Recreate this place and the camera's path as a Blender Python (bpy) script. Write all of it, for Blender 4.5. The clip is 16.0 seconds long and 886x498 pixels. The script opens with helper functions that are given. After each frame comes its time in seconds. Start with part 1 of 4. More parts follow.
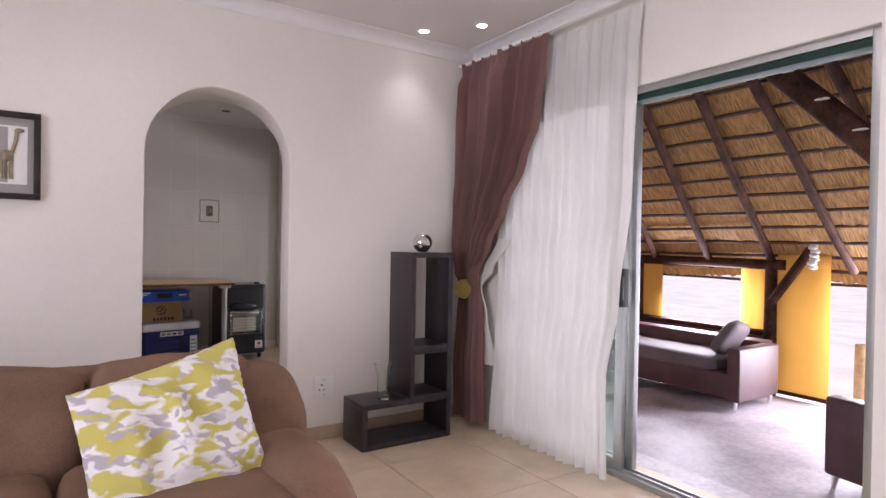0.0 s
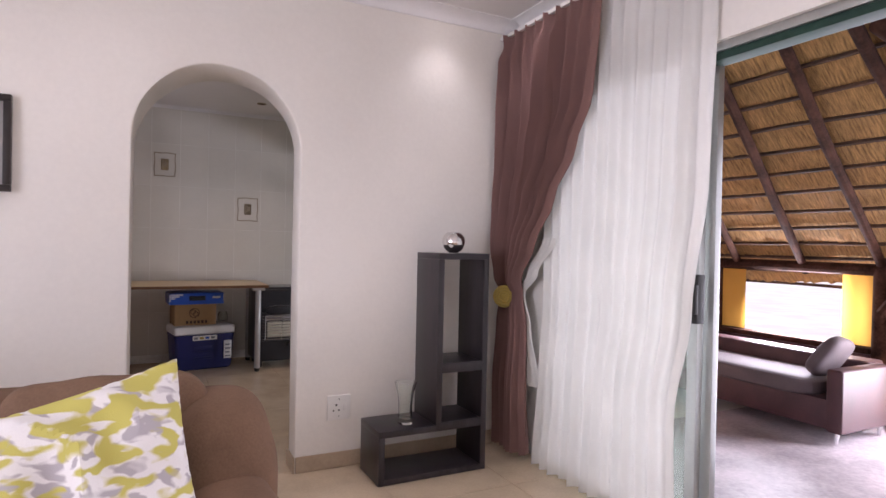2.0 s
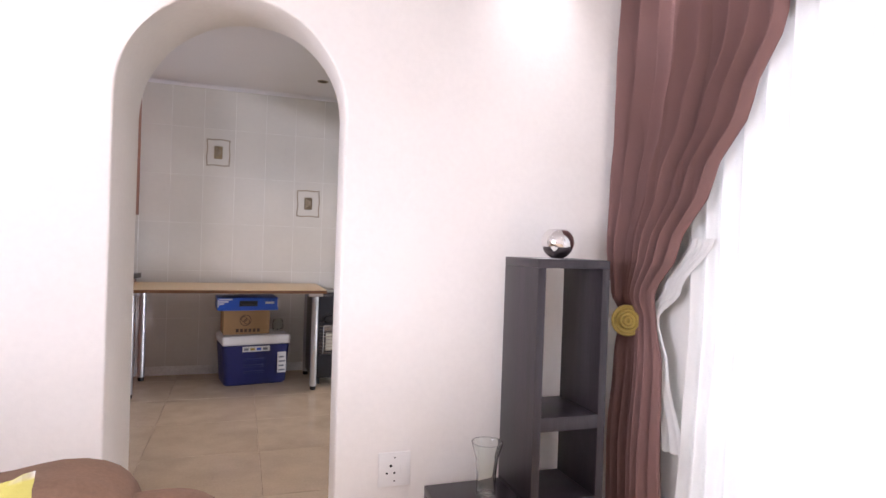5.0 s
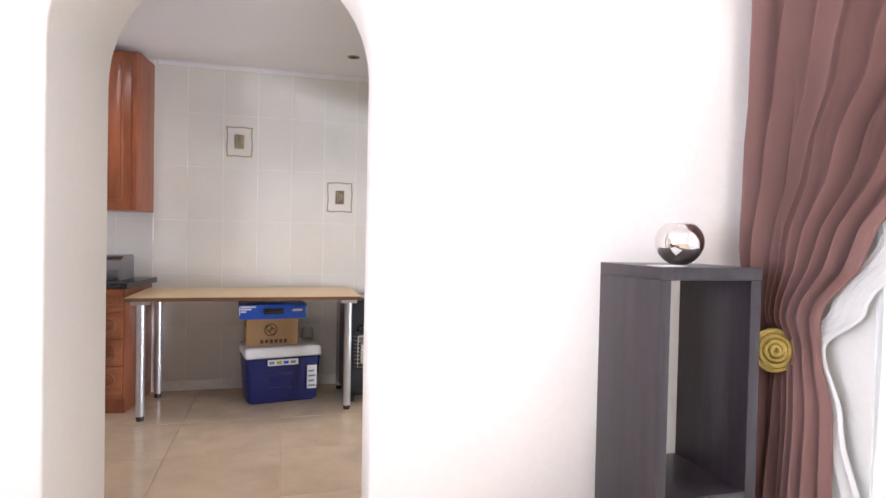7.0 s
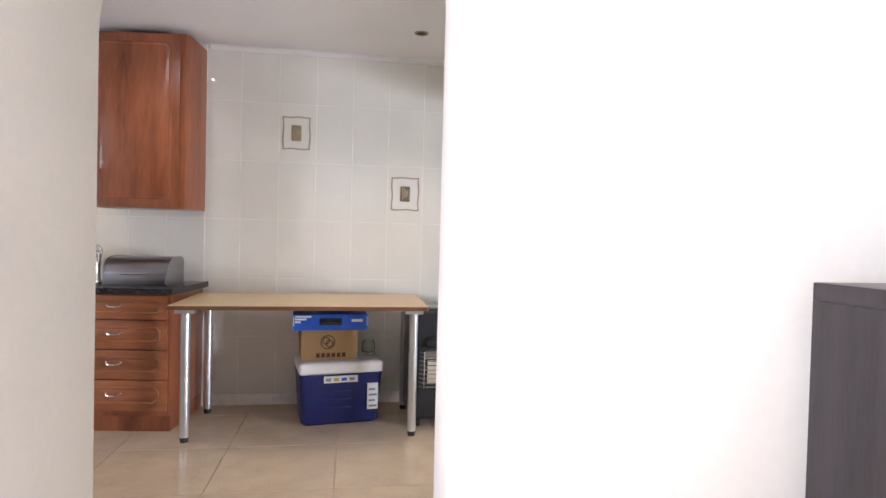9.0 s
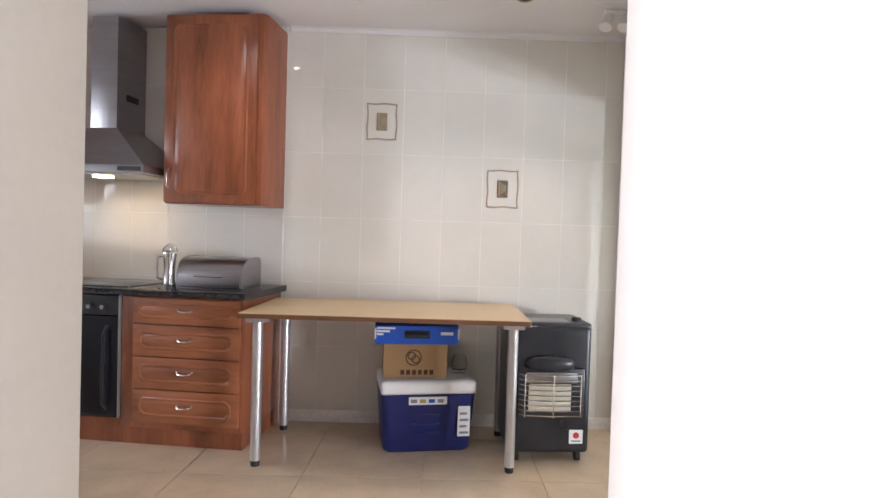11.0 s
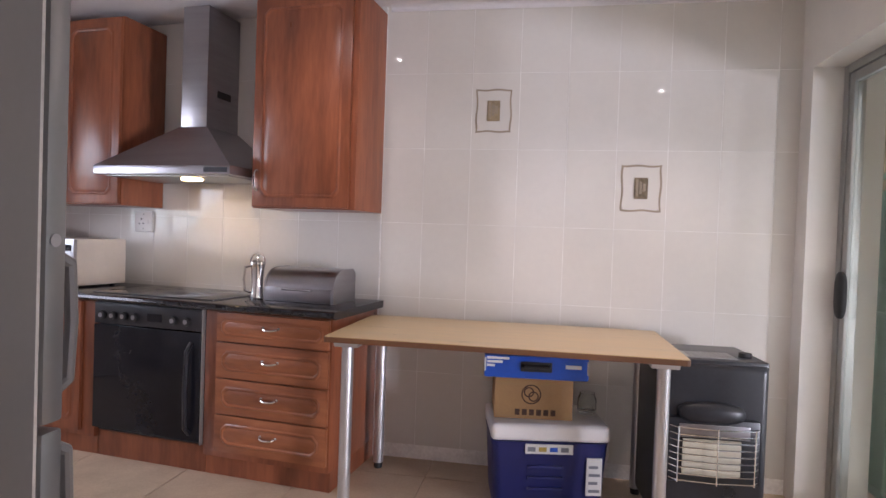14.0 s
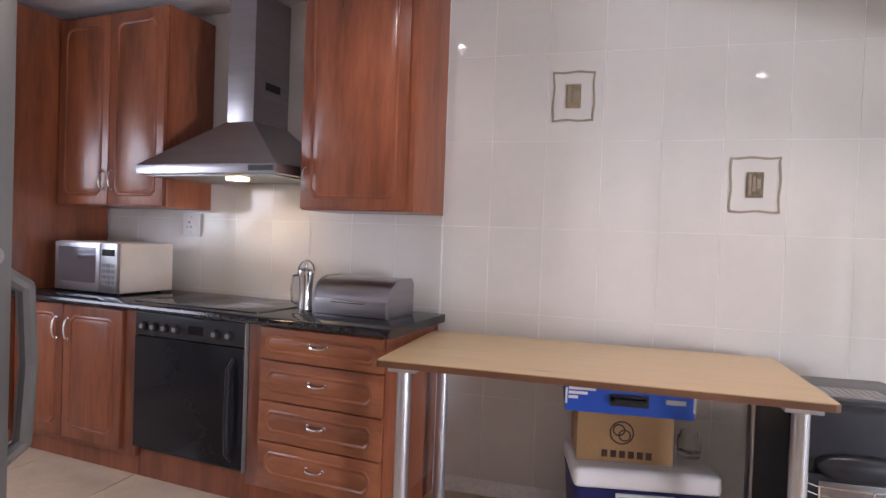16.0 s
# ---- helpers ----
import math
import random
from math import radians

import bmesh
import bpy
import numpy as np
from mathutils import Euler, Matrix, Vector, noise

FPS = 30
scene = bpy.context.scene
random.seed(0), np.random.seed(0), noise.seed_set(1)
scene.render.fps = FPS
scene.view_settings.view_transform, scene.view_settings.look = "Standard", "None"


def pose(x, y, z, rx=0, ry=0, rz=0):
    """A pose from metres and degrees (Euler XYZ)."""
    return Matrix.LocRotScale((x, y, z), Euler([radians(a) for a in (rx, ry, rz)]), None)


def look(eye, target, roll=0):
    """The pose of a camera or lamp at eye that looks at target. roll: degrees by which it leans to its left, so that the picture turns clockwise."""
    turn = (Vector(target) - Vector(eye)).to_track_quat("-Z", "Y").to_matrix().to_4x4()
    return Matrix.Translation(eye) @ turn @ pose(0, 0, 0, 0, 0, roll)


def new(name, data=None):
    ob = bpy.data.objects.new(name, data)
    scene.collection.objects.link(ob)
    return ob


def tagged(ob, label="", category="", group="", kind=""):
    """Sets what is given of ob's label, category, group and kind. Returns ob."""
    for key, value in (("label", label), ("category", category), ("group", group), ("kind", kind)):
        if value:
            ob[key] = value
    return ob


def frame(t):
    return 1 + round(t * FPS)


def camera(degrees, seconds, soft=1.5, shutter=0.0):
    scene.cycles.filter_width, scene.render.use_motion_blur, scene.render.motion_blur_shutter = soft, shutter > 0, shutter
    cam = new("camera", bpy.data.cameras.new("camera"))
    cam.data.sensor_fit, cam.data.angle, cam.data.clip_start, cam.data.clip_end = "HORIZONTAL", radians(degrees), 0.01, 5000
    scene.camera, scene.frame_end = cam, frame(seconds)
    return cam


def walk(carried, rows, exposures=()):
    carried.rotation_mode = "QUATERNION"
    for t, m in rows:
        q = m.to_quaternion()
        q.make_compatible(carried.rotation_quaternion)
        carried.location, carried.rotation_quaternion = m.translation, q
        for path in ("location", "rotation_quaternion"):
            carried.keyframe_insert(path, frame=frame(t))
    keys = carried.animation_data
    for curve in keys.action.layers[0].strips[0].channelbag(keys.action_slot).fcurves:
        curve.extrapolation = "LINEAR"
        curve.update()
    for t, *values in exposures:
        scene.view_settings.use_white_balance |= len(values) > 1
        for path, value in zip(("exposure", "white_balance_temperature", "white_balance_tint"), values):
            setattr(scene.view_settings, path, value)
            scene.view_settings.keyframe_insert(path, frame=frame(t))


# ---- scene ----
cam = camera(74.4, 16.0)
PATH = [
    (0, (0.31, 2.04, 1.213), (1.41, 3.711, 1.195), 1.0),
    (0.5, (0.455, 2.109, 1.22), (1.508, 3.809, 1.197), 1.1),
    (1, (0.564, 2.189, 1.204), (1.563, 3.921, 1.189), 1.0),
    (1.5, (0.664, 2.271, 1.192), (1.603, 4.037, 1.178), 1.1),
    (2, (0.755, 2.395, 1.2), (1.656, 4.181, 1.186), 1.2),
    (2.5, (0.827, 2.5, 1.196), (1.683, 4.307, 1.184), 1.1),
    (3, (0.878, 2.621, 1.196), (1.695, 4.447, 1.185), 1.1),
    (3.5, (0.948, 2.775, 1.206), (1.717, 4.62, 1.192), 1.0),
    (3.7, (0.975, 2.847, 1.2), (1.73, 4.7, 1.193), 1.2),
    (6, (1.135, 3.527, 1.201), (1.73, 5.436, 1.166), 1.7),
    (6.5, (1.163, 3.703, 1.213), (1.737, 5.618, 1.174), 1.5),
    (7, (1.208, 3.865, 1.22), (1.742, 5.792, 1.178), 1.2),
    (7.5, (1.231, 3.994, 1.212), (1.715, 5.934, 1.172), 1.3),
    (8, (1.244, 4.158, 1.217), (1.685, 6.108, 1.175), 1.3),
    (8.5, (1.239, 4.306, 1.216), (1.629, 6.268, 1.174), 1.3),
    (9, (1.27, 4.43, 1.223), (1.586, 6.404, 1.179), 1.4),
    (11.5, (1.257, 5.076, 1.217), (1.2, 7.074, 1.169), 1.8),
    (12, (1.26, 5.167, 1.226), (1.13, 7.163, 1.178), 1.8),
    (12.5, (1.238, 5.237, 1.228), (1.062, 7.229, 1.181), 1.8),
    (13, (1.221, 5.319, 1.225), (0.993, 7.305, 1.183), 1.9),
    (13.5, (1.212, 5.433, 1.234), (0.916, 7.41, 1.19), 1.9),
    (14, (1.166, 5.525, 1.231), (0.833, 7.497, 1.193), 2.0),
    (14.5, (1.147, 5.608, 1.233), (0.763, 7.57, 1.193), 2.0),
    (15, (1.115, 5.707, 1.229), (0.681, 7.658, 1.19), 2.0),
    (15.5, (1.08, 5.808, 1.234), (0.6, 7.749, 1.2), 2.1),
    (16, (1.051, 5.903, 1.249), (0.518, 7.83, 1.209), 2.1),
]
EXPOSURES = [(0.0, -0.42, 6250, 26), (1.5, -0.36, 6250, 26), (3.0, -0.02, 6250, 26), (3.5, 0.1, 6200, 26), (6.0, 0.95, 6050, 21), (7.5, 1.12, 6000, 17), (9.0, 1.12, 6000, 16), (11.5, 1.18, 6050, 17), (12.0, 1.14, 6050, 21), (13.0, 0.98, 6050, 26), (16.0, 0.95, 5950, 25)]
walk(cam, [(t, look(eye, target, roll)) for t, eye, target, roll in PATH], EXPOSURES)

# ---- light ----
world = bpy.data.worlds.new("sky")
scene.world = world
world.use_nodes = True
wn = world.node_tree
sky = wn.nodes.new("ShaderNodeTexSky")
sky.sky_type, sky.sun_disc = "NISHITA", False
sky.sun_elevation, sky.sun_rotation = radians(58), radians(118)
wn.links.new(sky.outputs[0], wn.nodes["Background"].inputs[0])
wn.nodes["Background"].inputs[1].default_value = 0.15
sun = new("sun", bpy.data.lights.new("sun", "SUN"))
sun.data.energy, sun.data.angle, sun.data.color = 5.0, radians(0.6), (1.0, 0.93, 0.84)
sun.matrix_world = look((20, -10, 20), (20 - math.cos(radians(58)) * math.sin(radians(118)), -10 - math.cos(radians(58)) * math.cos(radians(118)), 20 - math.sin(radians(58))))


def area(name, eye, target, sx, sy, power, colour):
    ob = new(name, bpy.data.lights.new(name, "AREA"))
    ob.data.shape, ob.data.size, ob.data.size_y = "RECTANGLE", sx, sy
    ob.data.energy, ob.data.color = power, colour
    ob.matrix_world = look(eye, target)
    return ob


def spot(eye, target, power, size, colour, radius=0.03, blend=0.7):
    ob = new("lamp_beam", bpy.data.lights.new("lamp_beam", "SPOT"))
    ob.data.energy, ob.data.spot_size, ob.data.spot_blend = power, radians(size), blend
    ob.data.color, ob.data.shadow_soft_size = colour, radius
    ob.matrix_world = look(eye, target)
    return ob


WARM, DAY = (1.0, 0.965, 0.925), (0.93, 0.96, 1.0)
DOOR_LIGHT, KITCHEN_DOOR_LIGHT, DOWNLIGHT, HOOD_LIGHT, KITCHEN_SPOT = 24, 7, 24, 0.9, 30
PATIO_LIGHT, WINDOW_LIGHT, LOUNGE_WINDOW_LIGHT = 330, 14, 160
area("door_daylight", (3.35, 3.95, 0.9), (0, 3.8, 0.85), 1.9, 1.7, DOOR_LIGHT, DAY)
area("patio_window_daylight", (6.86, 6.18, 0.65), (4.0, 5.6, 0.0), 0.95, 0.6, PATIO_LIGHT * 0.4, DAY)
area("patio_opening_daylight", (6.95, 4.0, 0.6), (4.0, 4.2, -0.2), 1.2, 1.7, PATIO_LIGHT, DAY)
area("kitchen_window_daylight", (-2.96, 7.1, 1.55), (-1.6, 7.0, 0.0), 1.2, 1.0, WINDOW_LIGHT, DAY)
area("lounge_window_daylight", (-3.28, 1.9, 1.2), (0.0, 1.9, 1.2), 2.2, 1.6, LOUNGE_WINDOW_LIGHT, DAY)
area("kitchen_door_daylight", (2.70, 7.55, 1.05), (0, 7.5, 0.9), 1.8, 1.9, KITCHEN_DOOR_LIGHT, DAY)
CEIL, KCEIL = 2.56, 2.50
# First two are the corner downlights; the other six are unseen, added for fill.
LIVING_AND_FILL_LAMPS = [(2.23, 5.22), (2.47, 4.93), (0.6, 4.7), (-0.9, 4.7), (0.6, 2.6), (-0.9, 2.6), (2.0, 1.2), (1.9, 3.3)]
for lx, ly in LIVING_AND_FILL_LAMPS:
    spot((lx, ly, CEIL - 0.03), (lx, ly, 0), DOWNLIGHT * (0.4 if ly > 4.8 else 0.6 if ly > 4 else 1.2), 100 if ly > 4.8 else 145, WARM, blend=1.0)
KITCHEN_LAMPS = [(0.10, 7.75, 0.36, (1.0, 0.93, 0.83)), (2.09, 6.79, 0.28, (1.0, 0.80, 0.62))]
for lx, ly, share, tint in KITCHEN_LAMPS:
    spot((lx, ly, KCEIL - 0.03), (lx, ly, 0), KITCHEN_SPOT * share, 150, tint, blend=1.0)
spot((2.03, 8.12, KCEIL - 0.115), (1.45, 7.35, 0), KITCHEN_SPOT * 0.75, 120, (1.0, 0.82, 0.66), blend=1.0)


# ---- materials ----
def mat(name, colour, rough=0.6, metal=0.0, vary=0.12, scale=6.0, grain=60.0, bump=0.1, stretch=(1, 1, 1), dark=None, coat=0.0, spec=0.5, per=0.0):
    """Colour with variation at two scales, fine relief, uneven gloss."""
    m = bpy.data.materials.new(name)
    m.use_nodes = True
    nt = m.node_tree
    b = nt.nodes["Principled BSDF"]
    b.inputs["Metallic"].default_value = metal
    b.inputs["Coat Weight"].default_value = coat
    b.inputs["Coat Roughness"].default_value = 0.08
    b.inputs["Specular IOR Level"].default_value = spec
    tc = nt.nodes.new("ShaderNodeTexCoord")
    mp = nt.nodes.new("ShaderNodeMapping")
    mp.inputs["Scale"].default_value = stretch
    nt.links.new(tc.outputs["Object"], mp.inputs[0])
    info = nt.nodes.new("ShaderNodeObjectInfo")
    off = nt.nodes.new("ShaderNodeVectorMath")
    off.operation = "SCALE"
    off.inputs[0].default_value = (17, 11, 5)
    nt.links.new(info.outputs["Random"], off.inputs["Scale"])
    nt.links.new(off.outputs[0], mp.inputs["Location"])
    n1, n2 = nt.nodes.new("ShaderNodeTexNoise"), nt.nodes.new("ShaderNodeTexNoise")
    for n, sc, det in ((n1, scale, 5), (n2, grain, 4)):
        n.inputs["Scale"].default_value, n.inputs["Detail"].default_value = sc, det
        nt.links.new(mp.outputs[0], n.inputs["Vector"])
    add = nt.nodes.new("ShaderNodeMath")
    add.operation = "ADD"
    half = nt.nodes.new("ShaderNodeMath")
    half.operation, half.inputs[1].default_value = "MULTIPLY", 0.45
    nt.links.new(n2.outputs["Fac"], half.inputs[0])
    nt.links.new(n1.outputs["Fac"], add.inputs[0])
    nt.links.new(half.outputs[0], add.inputs[1])
    ramp = nt.nodes.new("ShaderNodeValToRGB")
    lo = dark or [c * (1 - 2 * vary) for c in colour]
    hi = [min(1, c * (1 + vary)) for c in colour]
    ramp.color_ramp.elements[0].position, ramp.color_ramp.elements[1].position = 0.5, 0.95
    ramp.color_ramp.elements[0].color, ramp.color_ramp.elements[1].color = (*lo, 1), (*hi, 1)
    nt.links.new(add.outputs[0], ramp.inputs[0])
    last = ramp.outputs[0]
    if per:
        hsv = nt.nodes.new("ShaderNodeHueSaturation")
        mr = nt.nodes.new("ShaderNodeMapRange")
        mr.inputs["To Min"].default_value, mr.inputs["To Max"].default_value = 1 - per, 1 + per
        nt.links.new(info.outputs["Random"], mr.inputs[0])
        nt.links.new(mr.outputs[0], hsv.inputs["Value"])
        nt.links.new(last, hsv.inputs["Color"])
        last = hsv.outputs[0]
    nt.links.new(last, b.inputs["Base Color"])
    rr = nt.nodes.new("ShaderNodeMapRange")
    rr.inputs["To Min"].default_value, rr.inputs["To Max"].default_value = max(0.02, rough * 0.8), min(1, rough * 1.2)
    nt.links.new(n1.outputs["Fac"], rr.inputs[0])
    nt.links.new(rr.outputs[0], b.inputs["Roughness"])
    if bump:
        bp = nt.nodes.new("ShaderNodeBump")
        bp.inputs["Strength"].default_value, bp.inputs["Distance"].default_value = bump, 0.004
        nt.links.new(n2.outputs["Fac"], bp.inputs["Height"])
        nt.links.new(bp.outputs[0], b.inputs["Normal"])
    return m


def glow(name, colour, power):
    m = bpy.data.materials.new(name)
    m.use_nodes = True
    b = m.node_tree.nodes["Principled BSDF"]
    b.inputs["Emission Color"].default_value, b.inputs["Emission Strength"].default_value = (*colour, 1), power
    return m


def glass(name, colour=(0.95, 0.98, 0.96)):
    """Solid glass, for vessels."""
    m = bpy.data.materials.new(name)
    m.use_nodes = True
    b = m.node_tree.nodes["Principled BSDF"]
    b.inputs["Base Color"].default_value = (*colour, 1)
    b.inputs["Roughness"].default_value = 0.0
    b.inputs["Transmission Weight"].default_value = 1.0
    b.inputs["IOR"].default_value = 1.45
    return m


def pane_glass(name, colour, gloss):
    """A thin flat pane: clear, with a faint reflection."""
    m = bpy.data.materials.new(name)
    m.use_nodes = True
    nt = m.node_tree
    tp, gl, mix = (nt.nodes.new(k) for k in ("ShaderNodeBsdfTransparent", "ShaderNodeBsdfGlossy", "ShaderNodeMixShader"))
    tp.inputs[0].default_value = (*colour, 1)
    gl.inputs["Roughness"].default_value = 0.02
    mix.inputs[0].default_value = gloss
    nt.links.new(tp.outputs[0], mix.inputs[1])
    nt.links.new(gl.outputs[0], mix.inputs[2])
    nt.links.new(mix.outputs[0], nt.nodes["Material Output"].inputs[0])
    return m


def cloth(name, colour, through_light, clear, scale=300):
    """Cloth that lets some light through."""
    m = mat(name, colour, 0.9, vary=0.05, scale=4, grain=scale, bump=0.15)
    nt = m.node_tree
    tr = nt.nodes.new("ShaderNodeBsdfTranslucent")
    tr.inputs[0].default_value = (*colour, 1)
    tp = nt.nodes.new("ShaderNodeBsdfTransparent")
    a, b = nt.nodes.new("ShaderNodeMixShader"), nt.nodes.new("ShaderNodeMixShader")
    a.inputs[0].default_value, b.inputs[0].default_value = through_light, clear
    nt.links.new(nt.nodes["Principled BSDF"].outputs[0], a.inputs[1])
    nt.links.new(tr.outputs[0], a.inputs[2])
    nt.links.new(a.outputs[0], b.inputs[1])
    nt.links.new(tp.outputs[0], b.inputs[2])
    nt.links.new(b.outputs[0], nt.nodes["Material Output"].inputs[0])
    return m


PLASTER = mat("cream_plaster", (0.79, 0.76, 0.72), 0.75, vary=0.025, scale=1.5, grain=45, bump=0.18)
CEILING = mat("white_ceiling_paint", (0.78, 0.76, 0.76), 0.8, vary=0.02, scale=1.2, grain=80, bump=0.05)
CORNICE = mat("white_cornice_paint", (0.82, 0.81, 0.82), 0.6, vary=0.02, bump=0.03)
FLOORTILE = mat("beige_porcelain_tile", (0.62, 0.50, 0.36), 0.16, vary=0.07, scale=5, grain=90, bump=0.02, per=0.03)
GROUT = mat("tan_grout", (0.54, 0.43, 0.31), 0.9)
SKIRT = mat("tan_skirting_tile", (0.45, 0.35, 0.25), 0.3, vary=0.08)
WALLTILE = mat("pale_glazed_tile", (0.73, 0.71, 0.66), 0.05, vary=0.02, scale=3, grain=30, bump=0.02, per=0.015)
WALLGROUT = mat("pale_grout", (0.90, 0.89, 0.86), 0.85)
WOOD = mat("cherry_wood", (0.27, 0.085, 0.036), 0.30, vary=0.2, scale=4, grain=22, bump=0.05, stretch=(2.2, 2.2, 0.35), dark=(0.155, 0.044, 0.019), coat=0.15, per=0.05)
WOODH = mat("cherry_wood_drawer", (0.31, 0.11, 0.045), 0.33, vary=0.25, scale=4, grain=22, bump=0.05, stretch=(0.4, 2.2, 2.2), dark=(0.19, 0.06, 0.025), coat=0.15, per=0.05)
GRANITE = mat("black_granite", (0.022, 0.022, 0.026), 0.12, vary=0.5, scale=40, grain=220, bump=0.01)
STEEL = mat("brushed_steel", (0.37, 0.36, 0.38), 0.3, metal=1.0, vary=0.05, scale=3, grain=60, bump=0.04, stretch=(1, 1, 12))
CHROME = mat("chrome", (0.75, 0.75, 0.76), 0.08, metal=1.0, vary=0.02, bump=0)
ALU = mat("anodised_aluminium", (0.42, 0.43, 0.42), 0.42, metal=0.8, vary=0.05, bump=0.02)
TUBE = mat("satin_silver_tube", (0.60, 0.60, 0.61), 0.32, metal=0.85, vary=0.04, bump=0.01)
FRIDGE = mat("grey_fridge_paint", (0.15, 0.145, 0.14), 0.45, metal=0.2, vary=0.03, bump=0.02)
FRIDGEDOOR = mat("silver_fridge_door", (0.21, 0.21, 0.21), 0.34, metal=0.5, vary=0.03, bump=0.02)
SEAL = mat("pale_door_seal", (0.62, 0.60, 0.56), 0.7)
BLACKGLASS = mat("black_oven_glass", (0.010, 0.010, 0.014), 0.07, vary=0.1, bump=0, spec=0.25)
BLACK = mat("black_enamel", (0.018, 0.019, 0.024), 0.3, vary=0.2, bump=0.02)
RUBBER = mat("black_plastic", (0.02, 0.02, 0.02), 0.55)
WENGE = mat("dark_wenge_veneer", (0.030, 0.023, 0.028), 0.34, spec=0.5, vary=0.25, scale=5, grain=40, bump=0.04, stretch=(5, 5, 0.5))
SUEDE = mat("brown_suede", (0.195, 0.118, 0.078), 0.92, vary=0.14, scale=5, grain=140, bump=0.25, spec=0.2)
BROWNCLOTH = cloth("mauve_brown_satin", (0.205, 0.110, 0.098), 0.06, 0.0)
SHEER = cloth("white_voile", (0.76, 0.75, 0.73), 0.15, 0.06)
GOLD = mat("gold_thread", (0.42, 0.31, 0.07), 0.5, metal=0.2, vary=0.2, grain=200, bump=0.4)
WHITEPLASTIC = mat("white_plastic", (0.78, 0.77, 0.75), 0.4, vary=0.02, bump=0)
MWBODY = mat("cream_enamel", (0.66, 0.60, 0.52), 0.35, vary=0.03, bump=0)
NAVY = mat("navy_blue_plastic", (0.012, 0.018, 0.12), 0.38, vary=0.1, grain=150, bump=0.08)
BLUE = mat("bright_blue_plastic", (0.012, 0.085, 0.48), 0.35, vary=0.06, bump=0.02)
CARD = mat("brown_cardboard", (0.36, 0.215, 0.095), 0.85, vary=0.06, grain=120, bump=0.1)
PRINT = mat("dark_brown_ink", (0.06, 0.03, 0.02), 0.8)
PAPER = mat("white_paper", (0.72, 0.72, 0.70), 0.6, vary=0.03, bump=0)
GREYINK = mat("grey_print", (0.22, 0.23, 0.26), 0.7)
LAMINATE = mat("beech_laminate", (0.60, 0.44, 0.235), 0.3, vary=0.06, scale=4, grain=40, stretch=(0.6, 6, 6), bump=0.02)
EDGE = mat("brown_edge_band", (0.16, 0.07, 0.03), 0.4)
RADIANT = mat("pale_ceramic_plate", (0.55, 0.52, 0.42), 0.7, vary=0.08, grain=160, bump=0.3)
RED = mat("red_ink", (0.5, 0.03, 0.03), 0.6)
BRONZE = mat("bronze_inlay", (0.34, 0.27, 0.17), 0.5, metal=0.2, vary=0.3, grain=80)
TAUPE = mat("taupe_tile_print", (0.36, 0.30, 0.22), 0.4, vary=0.1)
FRAMEWOOD = mat("black_frame_wood", (0.02, 0.014, 0.014), 0.35, vary=0.2)
MOUNT = mat("grey_mount_board", (0.34, 0.32, 0.31), 0.9, vary=0.05)
DARKMIRROR = mat("mirrored_oven_window", (0.22, 0.22, 0.26), 0.06, metal=0.9, vary=0.05, bump=0)
MIRRORBALL = mat("mirror_glass", (0.72, 0.70, 0.70), 0.04, metal=1.0, vary=0.02, bump=0)
CLEAR = glass("clear_glass")
PANE = pane_glass("window_glass", (0.90, 0.95, 0.92), 0.07)
TINTED = pane_glass("tinted_glass", (0.80, 0.82, 0.76), 0.10)
THATCH = mat("golden_thatch", (0.46, 0.27, 0.10), 0.95, vary=0.35, scale=9, grain=70, bump=0.7, stretch=(1, 9, 1), dark=(0.16, 0.085, 0.03))
POLE = mat("dark_gum_pole", (0.065, 0.03, 0.02), 0.95, spec=0.1, vary=0.35, scale=6, grain=50, bump=0.3)
LATH = mat("brown_lath", (0.09, 0.045, 0.025), 0.8, vary=0.3, bump=0.3)
BLIND = cloth("amber_canvas", (0.56, 0.29, 0.055), 0.42, 0.0, 200)
PATIO = mat("worn_lilac_screed", (0.42, 0.365, 0.385), 0.55, vary=0.22, scale=2.5, grain=30, bump=0.1)
PLUM = mat("plum_leatherette", (0.072, 0.030, 0.034), 0.5, vary=0.15, grain=120, bump=0.1)
GREYVEL = mat("grey_brown_velour", (0.13, 0.10, 0.105), 0.8, vary=0.12, grain=100, bump=0.1)
SAND = mat("pale_dry_ground", (0.78, 0.75, 0.70), 0.95, vary=0.08, scale=1.5, grain=20, bump=0.3)
PINKWALL = mat("pink_boundary_plaster", (0.55, 0.37, 0.28), 0.85, vary=0.1, scale=3, grain=50, bump=0.2)
# Green darkened to carry the shade on the channel's inward face.
SHADEDGREEN = mat("shaded_green_channel", (0.02, 0.05, 0.038), 0.7, vary=0.15, spec=0.2)
GREENSTEEL = mat("green_painted_steel", (0.16, 0.33, 0.23), 0.5, vary=0.1)
ROCK = mat("tan_stone", (0.40, 0.28, 0.14), 0.9, vary=0.3, scale=5, grain=30, bump=0.4)
SHELL = mat("white_shell", (0.75, 0.72, 0.66), 0.5)


